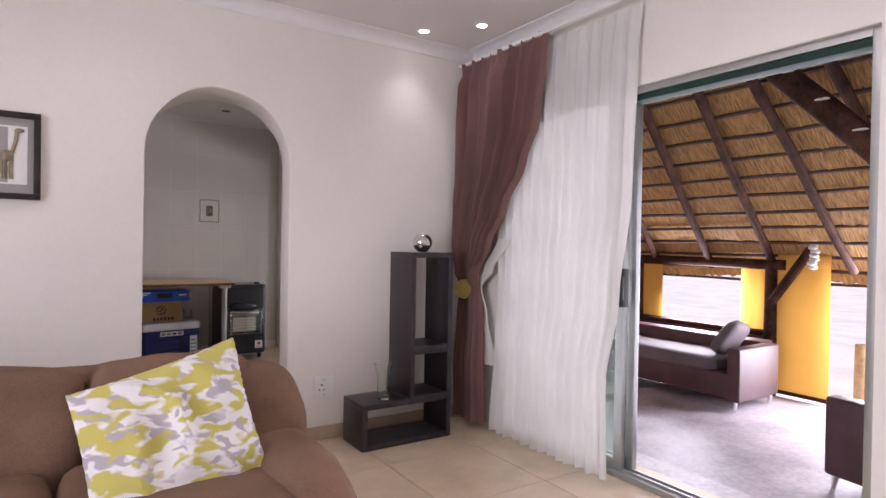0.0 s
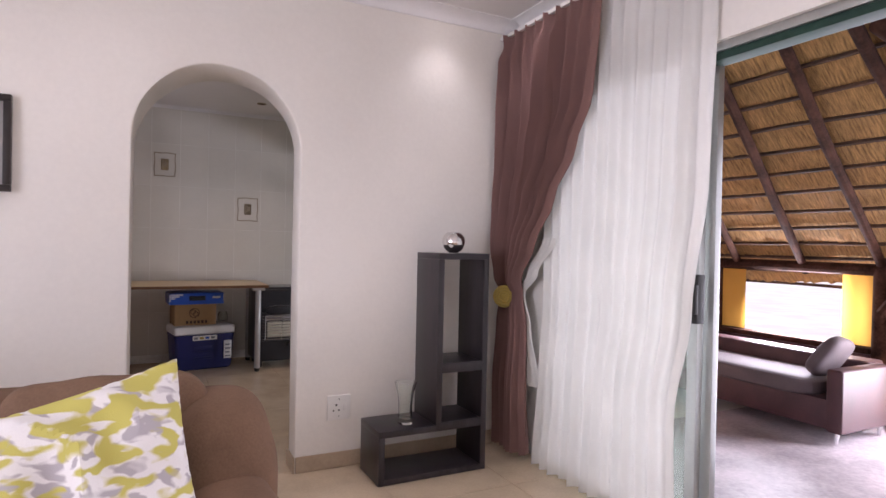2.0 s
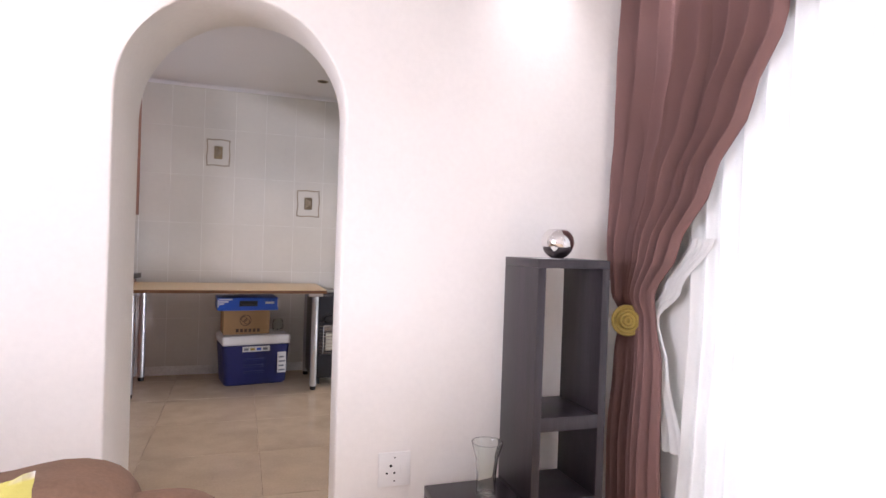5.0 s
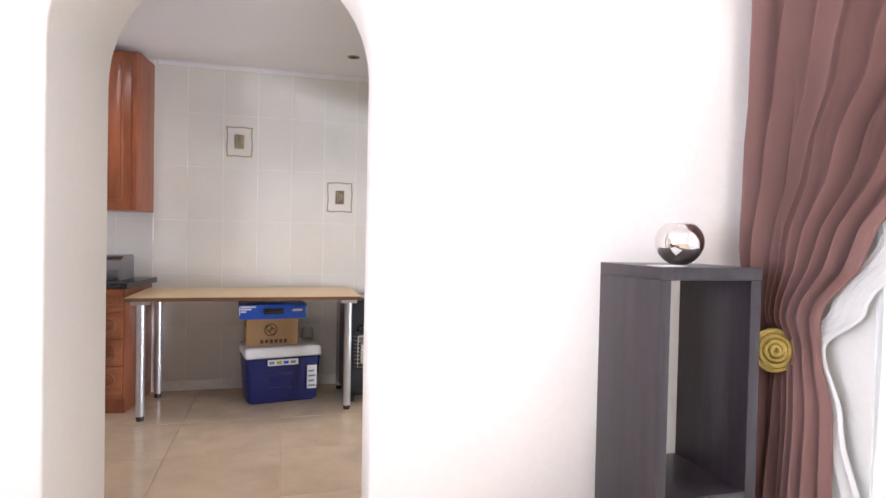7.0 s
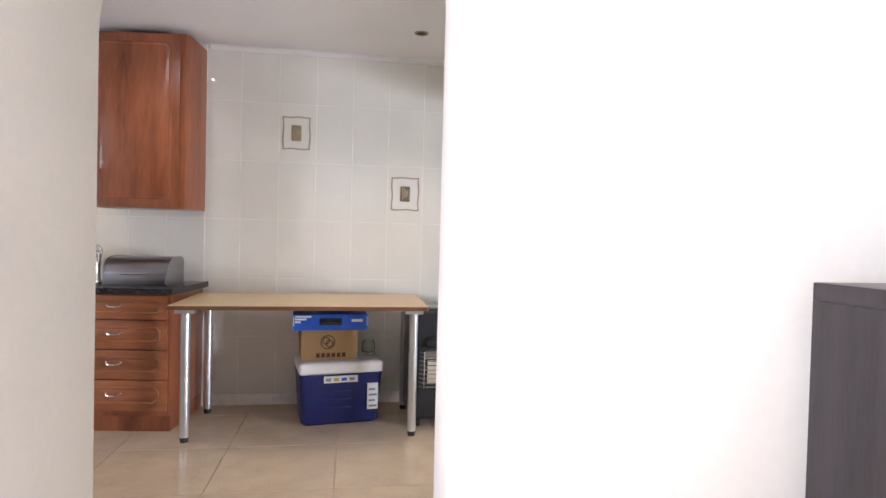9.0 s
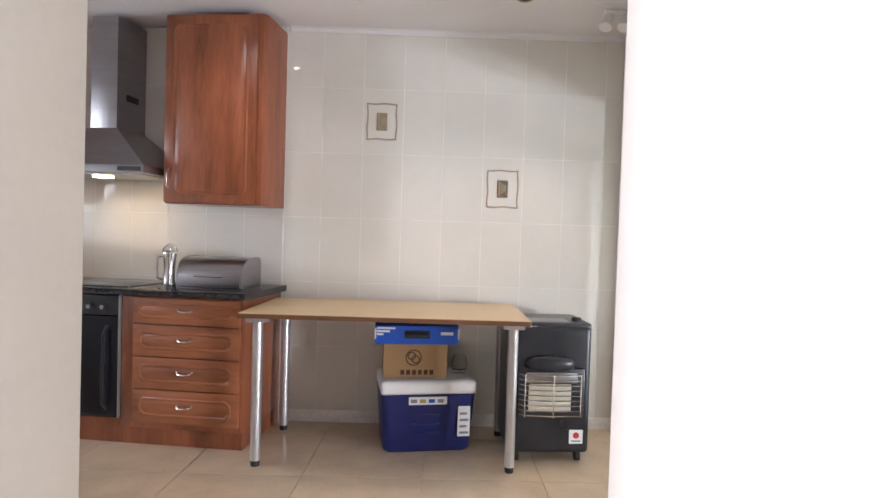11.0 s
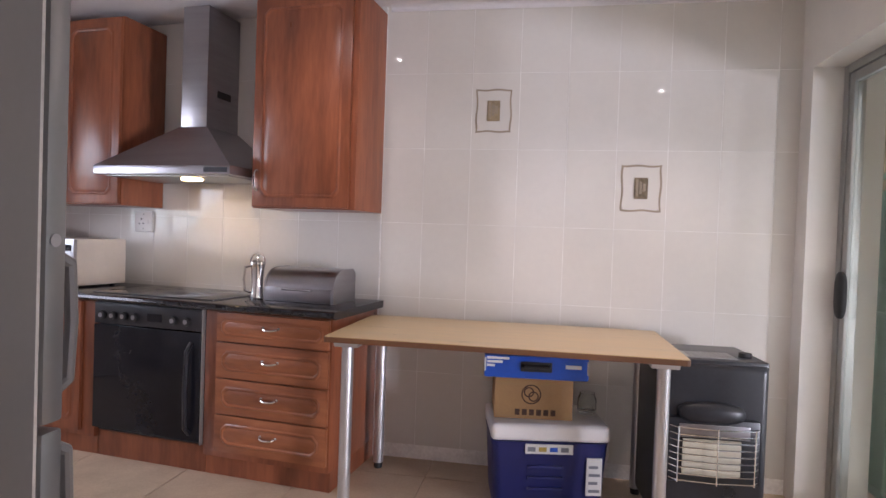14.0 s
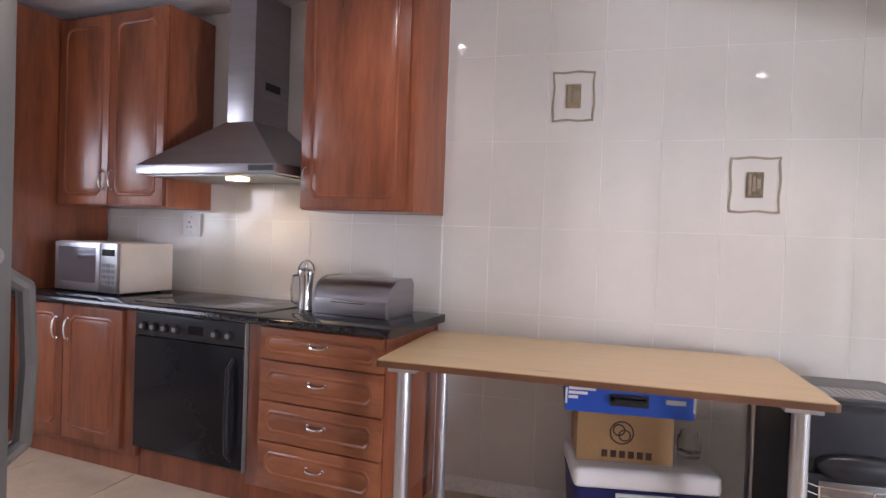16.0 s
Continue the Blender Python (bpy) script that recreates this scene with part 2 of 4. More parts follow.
def pillow_material():
    """Printed cotton: blots of mustard and grey on white."""
    m = mat("printed_cotton", (0.74, 0.72, 0.72), 0.9, vary=0.03, grain=250, bump=0.25)
    nt = m.node_tree
    tc = nt.nodes.new("ShaderNodeTexCoord")
    b = nt.nodes["Principled BSDF"]
    col = b.inputs["Base Color"].links[0].from_socket
    for loc, colour, lo, sc in (((0, 0, 0), (0.40, 0.37, 0.40, 1), 0.54, 22), ((5, 3, 1), (0.50, 0.45, 0.11, 1), 0.52, 17)):
        mp, n, r, mx = (nt.nodes.new(k) for k in ("ShaderNodeMapping", "ShaderNodeTexNoise", "ShaderNodeValToRGB", "ShaderNodeMix"))
        mp.inputs["Location"].default_value, mp.inputs["Scale"].default_value = loc, (0.75, 1.0, 1.5)
        n.inputs["Scale"].default_value, n.inputs["Detail"].default_value, n.inputs["Distortion"].default_value = sc, 1.5, 0.5
        r.color_ramp.elements[0].position, r.color_ramp.elements[1].position = lo - 0.03, lo + 0.05
        mx.data_type = "RGBA"
        mx.inputs[7].default_value = colour
        nt.links.new(tc.outputs["Object"], mp.inputs[0])
        nt.links.new(mp.outputs[0], n.inputs["Vector"])
        nt.links.new(n.outputs["Fac"], r.inputs[0])
        nt.links.new(r.outputs[0], mx.inputs[0])
        nt.links.new(col, mx.inputs[6])
        col = mx.outputs[2]
    nt.links.new(col, b.inputs["Base Color"])
    return m


PRINTED = pillow_material()


# ---- mesh helpers ----
def box(bm, x0, x1, y0, y1, z0, z1, bevel=0.0, m=None, seg=2):
    mm = Matrix.Translation(((x0 + x1) / 2, (y0 + y1) / 2, (z0 + z1) / 2)) @ Matrix.Diagonal((abs(x1 - x0), abs(y1 - y0), abs(z1 - z0), 1))
    vs = bmesh.ops.create_cube(bm, size=1, matrix=(m @ mm) if m else mm)["verts"]
    if bevel:
        es = list({e for v in vs for e in v.link_edges})
        bmesh.ops.bevel(bm, geom=es, offset=bevel, segments=seg, affect="EDGES", profile=0.6)
    return bm


def cyl(bm, a, b, r0, r1=None, seg=16, caps=True):
    a, b = Vector(a), Vector(b)
    q = (b - a).to_track_quat("Z", "Y").to_matrix().to_4x4()
    bmesh.ops.create_cone(bm, cap_ends=caps, segments=seg, radius1=r0, radius2=r0 if r1 is None else r1, depth=(b - a).length, matrix=Matrix.Translation((a + b) / 2) @ q)
    return bm


def lathe(bm, profile, centre=(0, 0, 0), seg=32):
    rings = []
    for r, z in profile:
        rings.append([bm.verts.new((centre[0] + r * math.cos(2 * math.pi * i / seg), centre[1] + r * math.sin(2 * math.pi * i / seg), centre[2] + z)) for i in range(seg)])
    for a, b in zip(rings, rings[1:]):
        for i in range(seg):
            bm.faces.new((a[i], a[(i + 1) % seg], b[(i + 1) % seg], b[i]))
    return bm


def puff(bm, c, s, power=4.0, n=10, m=None, lump=0.0):
    """A rounded, slightly lumpy cushion shape."""
    tmp = bmesh.new()
    bmesh.ops.create_cube(tmp, size=2)
    bmesh.ops.subdivide_edges(tmp, edges=tmp.edges[:], cuts=n, use_grid_fill=True)
    for v in tmp.verts:
        p = v.co.copy()
        k = (abs(p.x) ** power + abs(p.y) ** power + abs(p.z) ** power) ** (1 / power)
        p = p / k
        q = Vector((c[0] + p.x * s[0] / 2, c[1] + p.y * s[1] / 2, c[2] + p.z * s[2] / 2))
        if lump:
            q += p.normalized() * lump * noise.noise(q * 7)
        v.co = m @ q if m else q
    me = bpy.data.meshes.new("tmp")
    tmp.to_mesh(me)
    tmp.free()
    bm.from_mesh(me)
    bpy.data.meshes.remove(me)
    return bm


def tube(bm, pts, r, seg=8):
    for a, b in zip(pts, pts[1:]):
        cyl(bm, a, b, r, seg=seg)
    for p in pts[1:-1]:
        bmesh.ops.create_uvsphere(bm, u_segments=seg, v_segments=6, radius=r * 1.01, matrix=Matrix.Translation(p))
    return bm


def finish(name, bm, material, smooth=True):
    bmesh.ops.recalc_face_normals(bm, faces=bm.faces[:])
    me = bpy.data.meshes.new(name)
    bm.to_mesh(me)
    bm.free()
    if smooth:
        me.shade_smooth()
        me.set_sharp_from_angle(angle=radians(35))
    me.materials.append(material)
    return me


def part(name, bm, material, parent, label="", smooth=True):
    ob = new(name, finish(name, bm, material, smooth))
    ob.parent = parent
    return tagged(ob, label)


def thing(name, label, category, place=(0, 0, 0), rz=0, group="", kind=""):
    ob = new(name)
    ob.empty_display_size = 0.1
    ob.matrix_world = pose(*place, 0, 0, rz)
    return tagged(ob, label, category, group, kind)


def solid(name, bm, material, label, category="", group="", kind="", smooth=True):
    return tagged(new(name, finish(name, bm, material, smooth)), label, category, group, kind)


def structure(name, bm, material, label, smooth=False):
    return solid(name, bm, material, label, kind="structure", smooth=smooth)


B = bmesh.new

# ---- the shell of the house ----
W1, WX = 5.42, 2.75          # living-room wall with the arch; wall with the sliding door
AX0, AX1, ATOP = 0.677, 1.445, 2.05
AC, AR = (AX0 + AX1) / 2, (AX1 - AX0) / 2
K2 = 8.68                    # tiled kitchen wall
KX, KXD = 2.405, 2.35                    # kitchen wall with the glass door
LEFT, NEAR = -3.2, -1.2


def back_of(x):
    """Depth of the arch wall, thicker towards the fridge."""
    return 5.57 + max(0.0, min(1.0, (AX1 - x) / (AX1 - 0.66))) * 0.37


def arch_wall():
    bm = B()
    n = 28
    spring = ATOP - AR
    inner = [(AX0, 0.0), (AX0, spring * 0.5)] + [(AC - AR * math.cos(math.pi * i / n), spring + AR * math.sin(math.pi * i / n)) for i in range(n + 1)] + [(AX1, spring * 0.5), (AX1, 0.0)]
    r = 0.009
    rings = []
    for k in range(7):
        ring = []
        for i, (x, z) in enumerate(inner):
            d = Vector((x - AC, max(0, z - spring)))
            d = d.normalized() if d.length else Vector((1, 0))
            wob = 0.006 * noise.noise(Vector((x * 5, z * 5, k * 0.3)))
            if k < 4:
                a = k / 3 * math.pi / 2
                grow, y = r * (1 - math.sin(a)), W1 + r * (1 - math.cos(a))
            else:
                a = (k - 4) / 2 * math.pi / 2
                grow, y = r * (1 - math.cos(a)), back_of(x) - r * (1 - math.sin(a))
            ring.append(bm.verts.new((x + d.x * (grow + wob), y, z + d.y * (grow + wob))))
        rings.append(ring)
    for a, b in zip(rings, rings[1:]):
        for i in range(len(inner) - 1):
            bm.faces.new((a[i], a[i + 1], b[i + 1], b[i]))
    # the faces round the opening, front and back
    top = 2.72
    for ring, back in ((rings[0], False), (rings[-1], True)):
        lo, hi = (LEFT, WX + 0.3)
        ys = lambda x: (back_of(x) if back else W1)
        outer = []
        for i, v in enumerate(ring):
            t = (i - 2) / n
            if t < 0 or t > 1:
                outer.append((lo if t < 0 else hi, v.co.z))
            elif t <= 0.25:
                outer.append((lo, spring + (top - spring) * t * 4))
            elif t < 0.75:
                outer.append((lo + (hi - lo) * (t - 0.25) * 2, top))
            else:
                outer.append((hi, spring + (top - spring) * (1 - t) * 4))
        ov = [bm.verts.new((x, ys(x), z)) for x, z in outer]
        for i in range(len(ring) - 1):
            bm.faces.new((ring[i], ring[i + 1], ov[i + 1], ov[i]))
    return bm


structure("wall_arch", arch_wall(), PLASTER, "cream plastered wall with a rounded arched opening", smooth=True)


def slab(name, x0, x1, y0, y1, z0, z1, material, label, bevel=0.0):
    return structure(name, box(B(), x0, x1, y0, y1, z0, z1, bevel), material, label)


floor = slab("floor", LEFT - 0.2, WX + 0.12, NEAR - 0.2, K2 + 0.4, -0.15, -0.004, GROUT, "tan grout bed under the beige floor tiles")
DY0, DY1, DTOP = 2.93, 5.06, 2.03
bm = box(box(box(B(), WX, WX + 0.2, NEAR, DY0, -0.1, 2.72), WX, WX + 0.2, DY1, W1 - 0.004, -0.1, 2.72), WX, WX + 0.2, DY0, DY1, DTOP, 2.72)
structure("wall_east", bm, PLASTER, "cream plastered wall round the sliding patio door")
SW0, SW1 = 0.75, 3.05
bm = box(box(B(), LEFT - 0.2, LEFT, NEAR, SW0, -0.1, 2.72), LEFT - 0.2, LEFT, SW1, W1, -0.1, 2.72)
box(box(bm, LEFT - 0.2, LEFT, SW0, SW1, -0.1, 0.35), LEFT - 0.2, LEFT, SW0, SW1, 2.05, 2.72)
structure("wall_west", bm, PLASTER, "cream plastered side wall of the lounge with a window")
slab("wall_south", LEFT, WX, NEAR - 0.2, NEAR, -0.1, 2.72, PLASTER, "cream plastered wall at the end of the lounge")
slab("ceiling", LEFT, WX, NEAR, W1 - 0.002, CEIL, CEIL + 0.1, CEILING, "white painted lounge ceiling")
slab("ceiling", LEFT, KX + 0.35, 5.574, K2 + 0.5, KCEIL, KCEIL + 0.1, CEILING, "white painted kitchen ceiling")


def cornice(a, b, inward, z, size=0.075):
    """A coved cornice between two corners; inward points into the room."""
    bm = B()
    prof = [(0, -size), (0.008, -size), (0.012, -size * 0.8)] + [(size - size * 0.85 * math.cos(k / 6 * math.pi / 2), -size * 0.8 + size * 0.72 * math.sin(k / 6 * math.pi / 2)) for k in range(7)] + [(size, 0), (0, 0)]
    rows = [[bm.verts.new((p[0] + inward[0] * u, p[1] + inward[1] * u, z + v)) for u, v in prof] for p in (a, b)]
    for i in range(len(prof)):
        j = (i + 1) % len(prof)
        bm.faces.new((rows[0][i], rows[0][j], rows[1][j], rows[1][i]))
    bm.faces.new(rows[0]), bm.faces.new(rows[1])
    return bm


structure("trim", cornice((LEFT, W1), (WX, W1), (0, -1), CEIL), CORNICE, "white coved plaster cornice", True)
structure("trim", cornice((WX, W1 - 0.075), (WX, NEAR), (-1, 0), CEIL), CORNICE, "white coved plaster cornice", True)
structure("trim", cornice((0.3, K2), (KX, K2), (0, -1), KCEIL, 0.03), CORNICE, "white kitchen cornice", True)
for x0, x1 in ((LEFT, AX0), (AX1 + 0.004, WX)):
    structure("baseboard", box(B(), x0, x1, W1 - 0.011, W1 - 0.001, 0.002, 0.085, 0.003), SKIRT, "tan tiled skirting along the cream wall")
structure("baseboard", box(B(), AX1 - 0.012, AX1 - 0.001, W1 - 0.011, 5.57, 0.002, 0.085, 0.003), SKIRT, "tan tiled skirting along the arch reveal")
structure("baseboard", box(B(), WX - 0.011, WX - 0.001, NEAR, DY0 - 0.05, 0.002, 0.085, 0.003), SKIRT, "tan tiled skirting along the cream wall")

# kitchen walls: backing, the run of cabinets stands at a slight angle
RA = -6.5
RO = (0.28, 8.675)
RUN = pose(RO[0], RO[1], 0, 0, 0, RA)
slab("wall_north", 0.26, KX + 0.35, K2 + 0.0012, K2 + 0.3, -0.1, 2.6, WALLGROUT, "pale grouted backing of the tiled kitchen wall")
ob = structure("wall_cooking", box(B(), -3.2, 0.0, 0.0012, 0.3, -0.1, 2.6), WALLGROUT, "pale grouted backing of the tiled wall behind the cooker")
ob.matrix_world = RUN
KD0, KD1, KDTOP = 6.2, 8.56, 2.10
bm = box(box(B(), KX, KX + 0.32, KD1, K2, -0.1, 2.6), KX, KX + 0.32, KD0, KD1, KDTOP, 2.6)
box(bm, KX, KX + 0.32, 5.61, KD0, -0.1, 2.6)
structure("wall_kitchen_door", bm, WALLTILE, "pale glazed tile wall round the glass kitchen door")
KW0, KW1 = 6.45, 7.75
bm = box(box(B(), -3.1, -2.9, 5.95, KW0, -0.1, 2.6), -3.1, -2.9, KW1, 9.4, -0.1, 2.6)
box(box(bm, -3.1, -2.9, KW0, KW1, -0.1, 1.0), -3.1, -2.9, KW0, KW1, 2.1, 2.6)
structure("wall_kitchen_west", bm, PLASTER, "plain plastered kitchen end wall with a window")


# ---- sliding patio door ----
def bar_frame(bm, x0, x1, y0, y1, z0, z1, w):
    box(bm, x0, x1, y0, y0 + w, z0, z1, 0.003)
    box(bm, x0, x1, y1 - w, y1, z0, z1, 0.003)
    box(bm, x0, x1, y0 + w, y1 - w, z0, z0 + w, 0.003)
    box(bm, x0, x1, y0 + w, y1 - w, z1 - w, z1, 0.003)
    return bm


door = thing("door_1", "aluminium sliding patio door standing open", "sliding door", kind="structure")
part("door_frame", bar_frame(B(), WX + 0.02, WX + 0.13, DY0, DY1, -0.004, DTOP, 0.035), ALU, door)
part("track", box(box(B(), WX + 0.045, WX + 0.055, DY0 + 0.04, DY1 - 0.04, 0.031, 0.045), WX + 0.09, WX + 0.10, DY0 + 0.04, DY1 - 0.04, 0.031, 0.045), ALU, door)
part("head_track", box(B(), WX + 0.03, WX + 0.12, DY0 + 0.036, DY1 - 0.036, DTOP - 0.068, DTOP - 0.036, 0.004), SHADEDGREEN, door, "green door head channel, darkened as if in shade")
for x0, y0 in ((WX + 0.035, 4.07), (WX + 0.085, 4.035)):
    leaf = part("leaf", bar_frame(B(), x0, x0 + 0.035, y0, y0 + 0.94, 0.04, DTOP - 0.04, 0.05), ALU, door)
    g = part("pane", box(B(), x0 + 0.014, x0 + 0.02, y0 + 0.05, y0 + 0.89, 0.09, DTOP - 0.09), PANE, leaf, smooth=False)
    g.visible_shadow = False
hd = box(box(B(), WX - 0.012, WX + 0.034, 4.035, 4.075, 0.90, 1.10, 0.006), WX - 0.03, WX - 0.01, 4.03, 4.055, 0.94, 1.06, 0.006)
part("handle", hd, RUBBER, door, "black door handle and lock")

lw = thing("window_2", "wide aluminium framed window in the side wall of the lounge", "window", kind="structure")
part("window_frame", bar_frame(B(), LEFT - 0.18, LEFT - 0.14, SW0 + 0.002, SW1 - 0.002, 0.352, 2.048, 0.05), ALU, lw)
part("mullion", box(B(), LEFT - 0.18, LEFT - 0.14, 1.88, 1.92, 0.403, 1.997, 0.003), ALU, lw)
for y0, y1 in ((SW0 + 0.053, 1.879), (1.921, SW1 - 0.053)):
    g = part("pane", box(B(), LEFT - 0.163, LEFT - 0.158, y0, y1, 0.403, 1.997), PANE, lw, smooth=False)
    g.visible_shadow = False

kd = thing("door_2", "aluminium framed sliding glass kitchen door, closed", "sliding door", kind="structure")
part("door_frame", bar_frame(B(), KXD + 0.19, KXD + 0.27, KD0, KD1, -0.004, KDTOP, 0.04), ALU, kd)
for y0, y1, dx in ((7.20, 8.515, 0.0), (6.25, 7.26, 0.036)):
    leaf = part("leaf", bar_frame(B(), KXD + 0.195 + dx, KXD + 0.228 + dx, y0, y1, 0.045, KDTOP - 0.045, 0.045), ALU, kd)
    g = part("pane", box(B(), KXD + 0.208 + dx, KXD + 0.213 + dx, y0 + 0.045, y1 - 0.045, 0.09, KDTOP - 0.09), TINTED, leaf, smooth=False)
    g.visible_shadow = False
bm = puff(B(), (KXD + 0.185, 8.49, 1.03), (0.04, 0.07, 0.22), 3.0, 5)
part("handle", bm, RUBBER, kd, "black oval door handle")

sw = thing("light_switch", "white plastic light switch on the cream wall", "light switch")
part("plate", box(B(), WX - 0.01, WX - 0.001, 2.83, 2.905, 1.08, 1.2, 0.004), WHITEPLASTIC, sw)
part("rocker", box(B(), WX - 0.014, WX - 0.01, 2.85, 2.885, 1.115, 1.165, 0.002), WHITEPLASTIC, sw)


# ---- lounge things ----
def downlight(x, y, z, lit):
    t = thing("downlight", "round recessed ceiling downlight, " + ("lit" if lit else "switched off"), "ceiling light", (x, y, z), group="ceiling downlights")
    part("ring", lathe(B(), [(0.030, 0.0), (0.032, -0.004), (0.043, -0.004), (0.045, 0.0)]), WHITEPLASTIC if lit else BRONZE, t)
    part("bulb", lathe(B(), [(0.0, -0.001), (0.030, -0.001)]), LAMPGLOW if lit else PRINT, t)
    return t


LAMPGLOW = glow("lit_bulb", (1.0, 0.93, 0.84), 30)
# A lit fixture at every beam, the six added fill lamps too.
for lx, ly in LIVING_AND_FILL_LAMPS:
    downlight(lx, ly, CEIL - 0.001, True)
for lx, ly, share, tint in KITCHEN_LAMPS:
    downlight(lx, ly, KCEIL - 0.001, True)
downlight(1.69, 8.12, KCEIL - 0.001, False)


def socket(m, group=""):
    t = thing("wall_socket", "white plastic wall socket with a switch", "socket")
    part("plate", box(B(), -0.064, 0.064, -0.010, -0.001, -0.066, 0.066, 0.004), WHITEPLASTIC, t)
    part("rocker", box(B(), 0.022, 0.042, -0.014, -0.010, -0.016, 0.016, 0.002), WHITEPLASTIC, t)
    for hx, hz, r in ((-0.015, 0.014, 0.006), (-0.030, -0.014, 0.0045), (0.0, -0.014, 0.0045), (0, 0.045, 0.003), (0, -0.045, 0.003)):
        part("pin_hole", cyl(B(), (hx, -0.0112, hz), (hx, -0.0100, hz), r, seg=10), RUBBER, t)
    t.matrix_world = m
    return t


socket(pose(1.675, W1, 0.322))


def l_shelf():
    t = thing("shelf_unit", "dark wenge veneer L-shaped open shelf unit against the cream wall", "shelf unit")
    y0, y1, d = 5.08, 5.355, 0.032
    x0, x1, xt = 1.78, 2.39, 2.09
    H, L = 1.157, 0.27

    def board(name, a0, a1, c0, c1):
        part(name, box(B(), a0, a1, y0, y1, c0, c1, 0.002), WENGE, t)
    board("side_panel", x0, x0 + d, 0.002, L - d)
    board("base", x0 + d, x1 - d, 0.002, d)
    board("top_panel", x0, xt, L - d, L)
    board("shelf", xt, x1 - d, L - d, L + 0.012)
    board("side_panel", xt, xt + d, L + 0.012, H - d)
    board("side_panel", x1 - d, x1, 0.002, H - d)
    board("top_panel", xt, x1, H - d, H)
    board("shelf", xt + d, x1 - d, 0.535, 0.585)
    return t


l_shelf()
ball = thing("mirrored_bowl", "round silver mirrored glass bowl on the shelf top", "bowl", (2.236, 5.204, 1.157))
part("bowl", lathe(B(), [(0.0, 0.002), (0.022, 0.002), (0.038, 0.012)] + [(0.063 * math.sin(a), 0.062 - 0.061 * math.cos(a)) for a in [radians(d) for d in range(50, 151, 8)]] + [(0.028, 0.113), (0.034, 0.10)], seg=40), MIRRORBALL, ball)
solid("paper_slip", box(B(), 2.11, 2.19, 5.11, 5.165, 1.1575, 1.159), PAPER, "small white paper slip on the shelf top", "paper")
vase = thing("glass_vase", "clear flared glass vase on the low shelf", "vase", (1.955, 5.17, 0.2705))
part("vase_body", lathe(B(), [(0.0, 0.001), (0.034, 0.001), (0.036, 0.03), (0.036, 0.10), (0.042, 0.16), (0.058, 0.215), (0.054, 0.215), (0.039, 0.16), (0.032, 0.10), (0.031, 0.03), (0.0, 0.026)], seg=36), CLEAR, vase)

frame_ = thing("picture_frame", "black framed shadow box holding a metal giraffe figure", "picture")
fx0, fx1, fz0, fz1 = -0.20, 0.235, 1.385, 1.79
bm = B()
for a in ((fx0, fx1, fz0, fz0 + 0.028), (fx0, fx1, fz1 - 0.028, fz1), (fx0, fx0 + 0.028, fz0 + 0.028, fz1 - 0.028), (fx1 - 0.028, fx1, fz0 + 0.028, fz1 - 0.028)):
    box(bm, a[0], a[1], W1 - 0.035, W1 - 0.001, a[2], a[3], 0.004)
part("frame", bm, FRAMEWOOD, frame_)
part("mount", box(B(), fx0 + 0.028, fx1 - 0.028, W1 - 0.012, W1 - 0.006, fz0 + 0.028, fz1 - 0.028), MOUNT, frame_)
bm = B()
for a in ((0.06, 0.175, 1.455, 1.462), (0.06, 0.175, 1.718, 1.725), (0.06, 0.066, 1.462, 1.718), (0.169, 0.175, 1.462, 1.718)):
    box(bm, a[0] - 0.06, a[1] + 0.008, W1 - 0.0145, W1 - 0.012, a[2], a[3])
part("inner_line", bm, PAPER, frame_, "pale inner mount line")
bm = puff(B(), (0.105, W1 - 0.018, 1.585), (0.05, 0.018, 0.055), 2.4, 4)
tube(bm, [(0.125, W1 - 0.018, 1.60), (0.140, W1 - 0.018, 1.66), (0.142, W1 - 0.018, 1.70)], 0.008)
puff(bm, (0.152, W1 - 0.018, 1.705), (0.038, 0.014, 0.02), 2.2, 3)
for lx in (0.088, 0.098, 0.118, 0.126):
    tube(bm, [(lx, W1 - 0.018, 1.575), (lx - 0.004, W1 - 0.018, 1.52), (lx, W1 - 0.018, 1.478)], 0.005)
part("giraffe_figure", bm, BRONZE, frame_, "small bronze giraffe relief")


def sofa():
    t = thing("sofa", "brown suede sofa with rounded arms and puffy back cushions", "sofa")
    part("base", box(B(), -1.5, 0.98, 3.62, 4.52, 0.04, 0.33, 0.05, seg=4), SUEDE, t)
    for x0, x1 in ((-1.25, -0.48), (-0.47, 0.30), (0.31, 0.90)):
        part("seat_cushion", puff(B(), ((x0 + x1) / 2, 3.92, 0.40), (x1 - x0, 0.72, 0.20), 6, 9, lump=0.012), SUEDE, t)
    for x0, x1 in ((-1.25, -0.45), (-0.44, 0.385), (0.395, 0.93)):
        m = Matrix.Translation(((x0 + x1) / 2, 4.36, 0.56)) @ pose(0, 0, 0, -10)
        part("back_cushion", puff(B(), (0, 0, 0), (x1 - x0 + 0.015, 0.26, 0.46), 6.0, 14, m, 0.016), SUEDE, t)
    part("backrest", puff(B(), (-0.26, 4.47, 0.42), (2.40, 0.20, 0.66), 7, 12, None, 0.01), SUEDE, t)
    for x, s in ((1.02, 1), (-1.45, -1)):
        part("arm", puff(puff(B(), (x - 0.06 * s, 4.33, 0.385), (0.34, 0.46, 0.70), 2.9, 14, None, 0.012), (x - 0.05 * s, 3.95, 0.28), (0.29, 0.76, 0.52), 3.2, 12, None, 0.012), SUEDE, t)
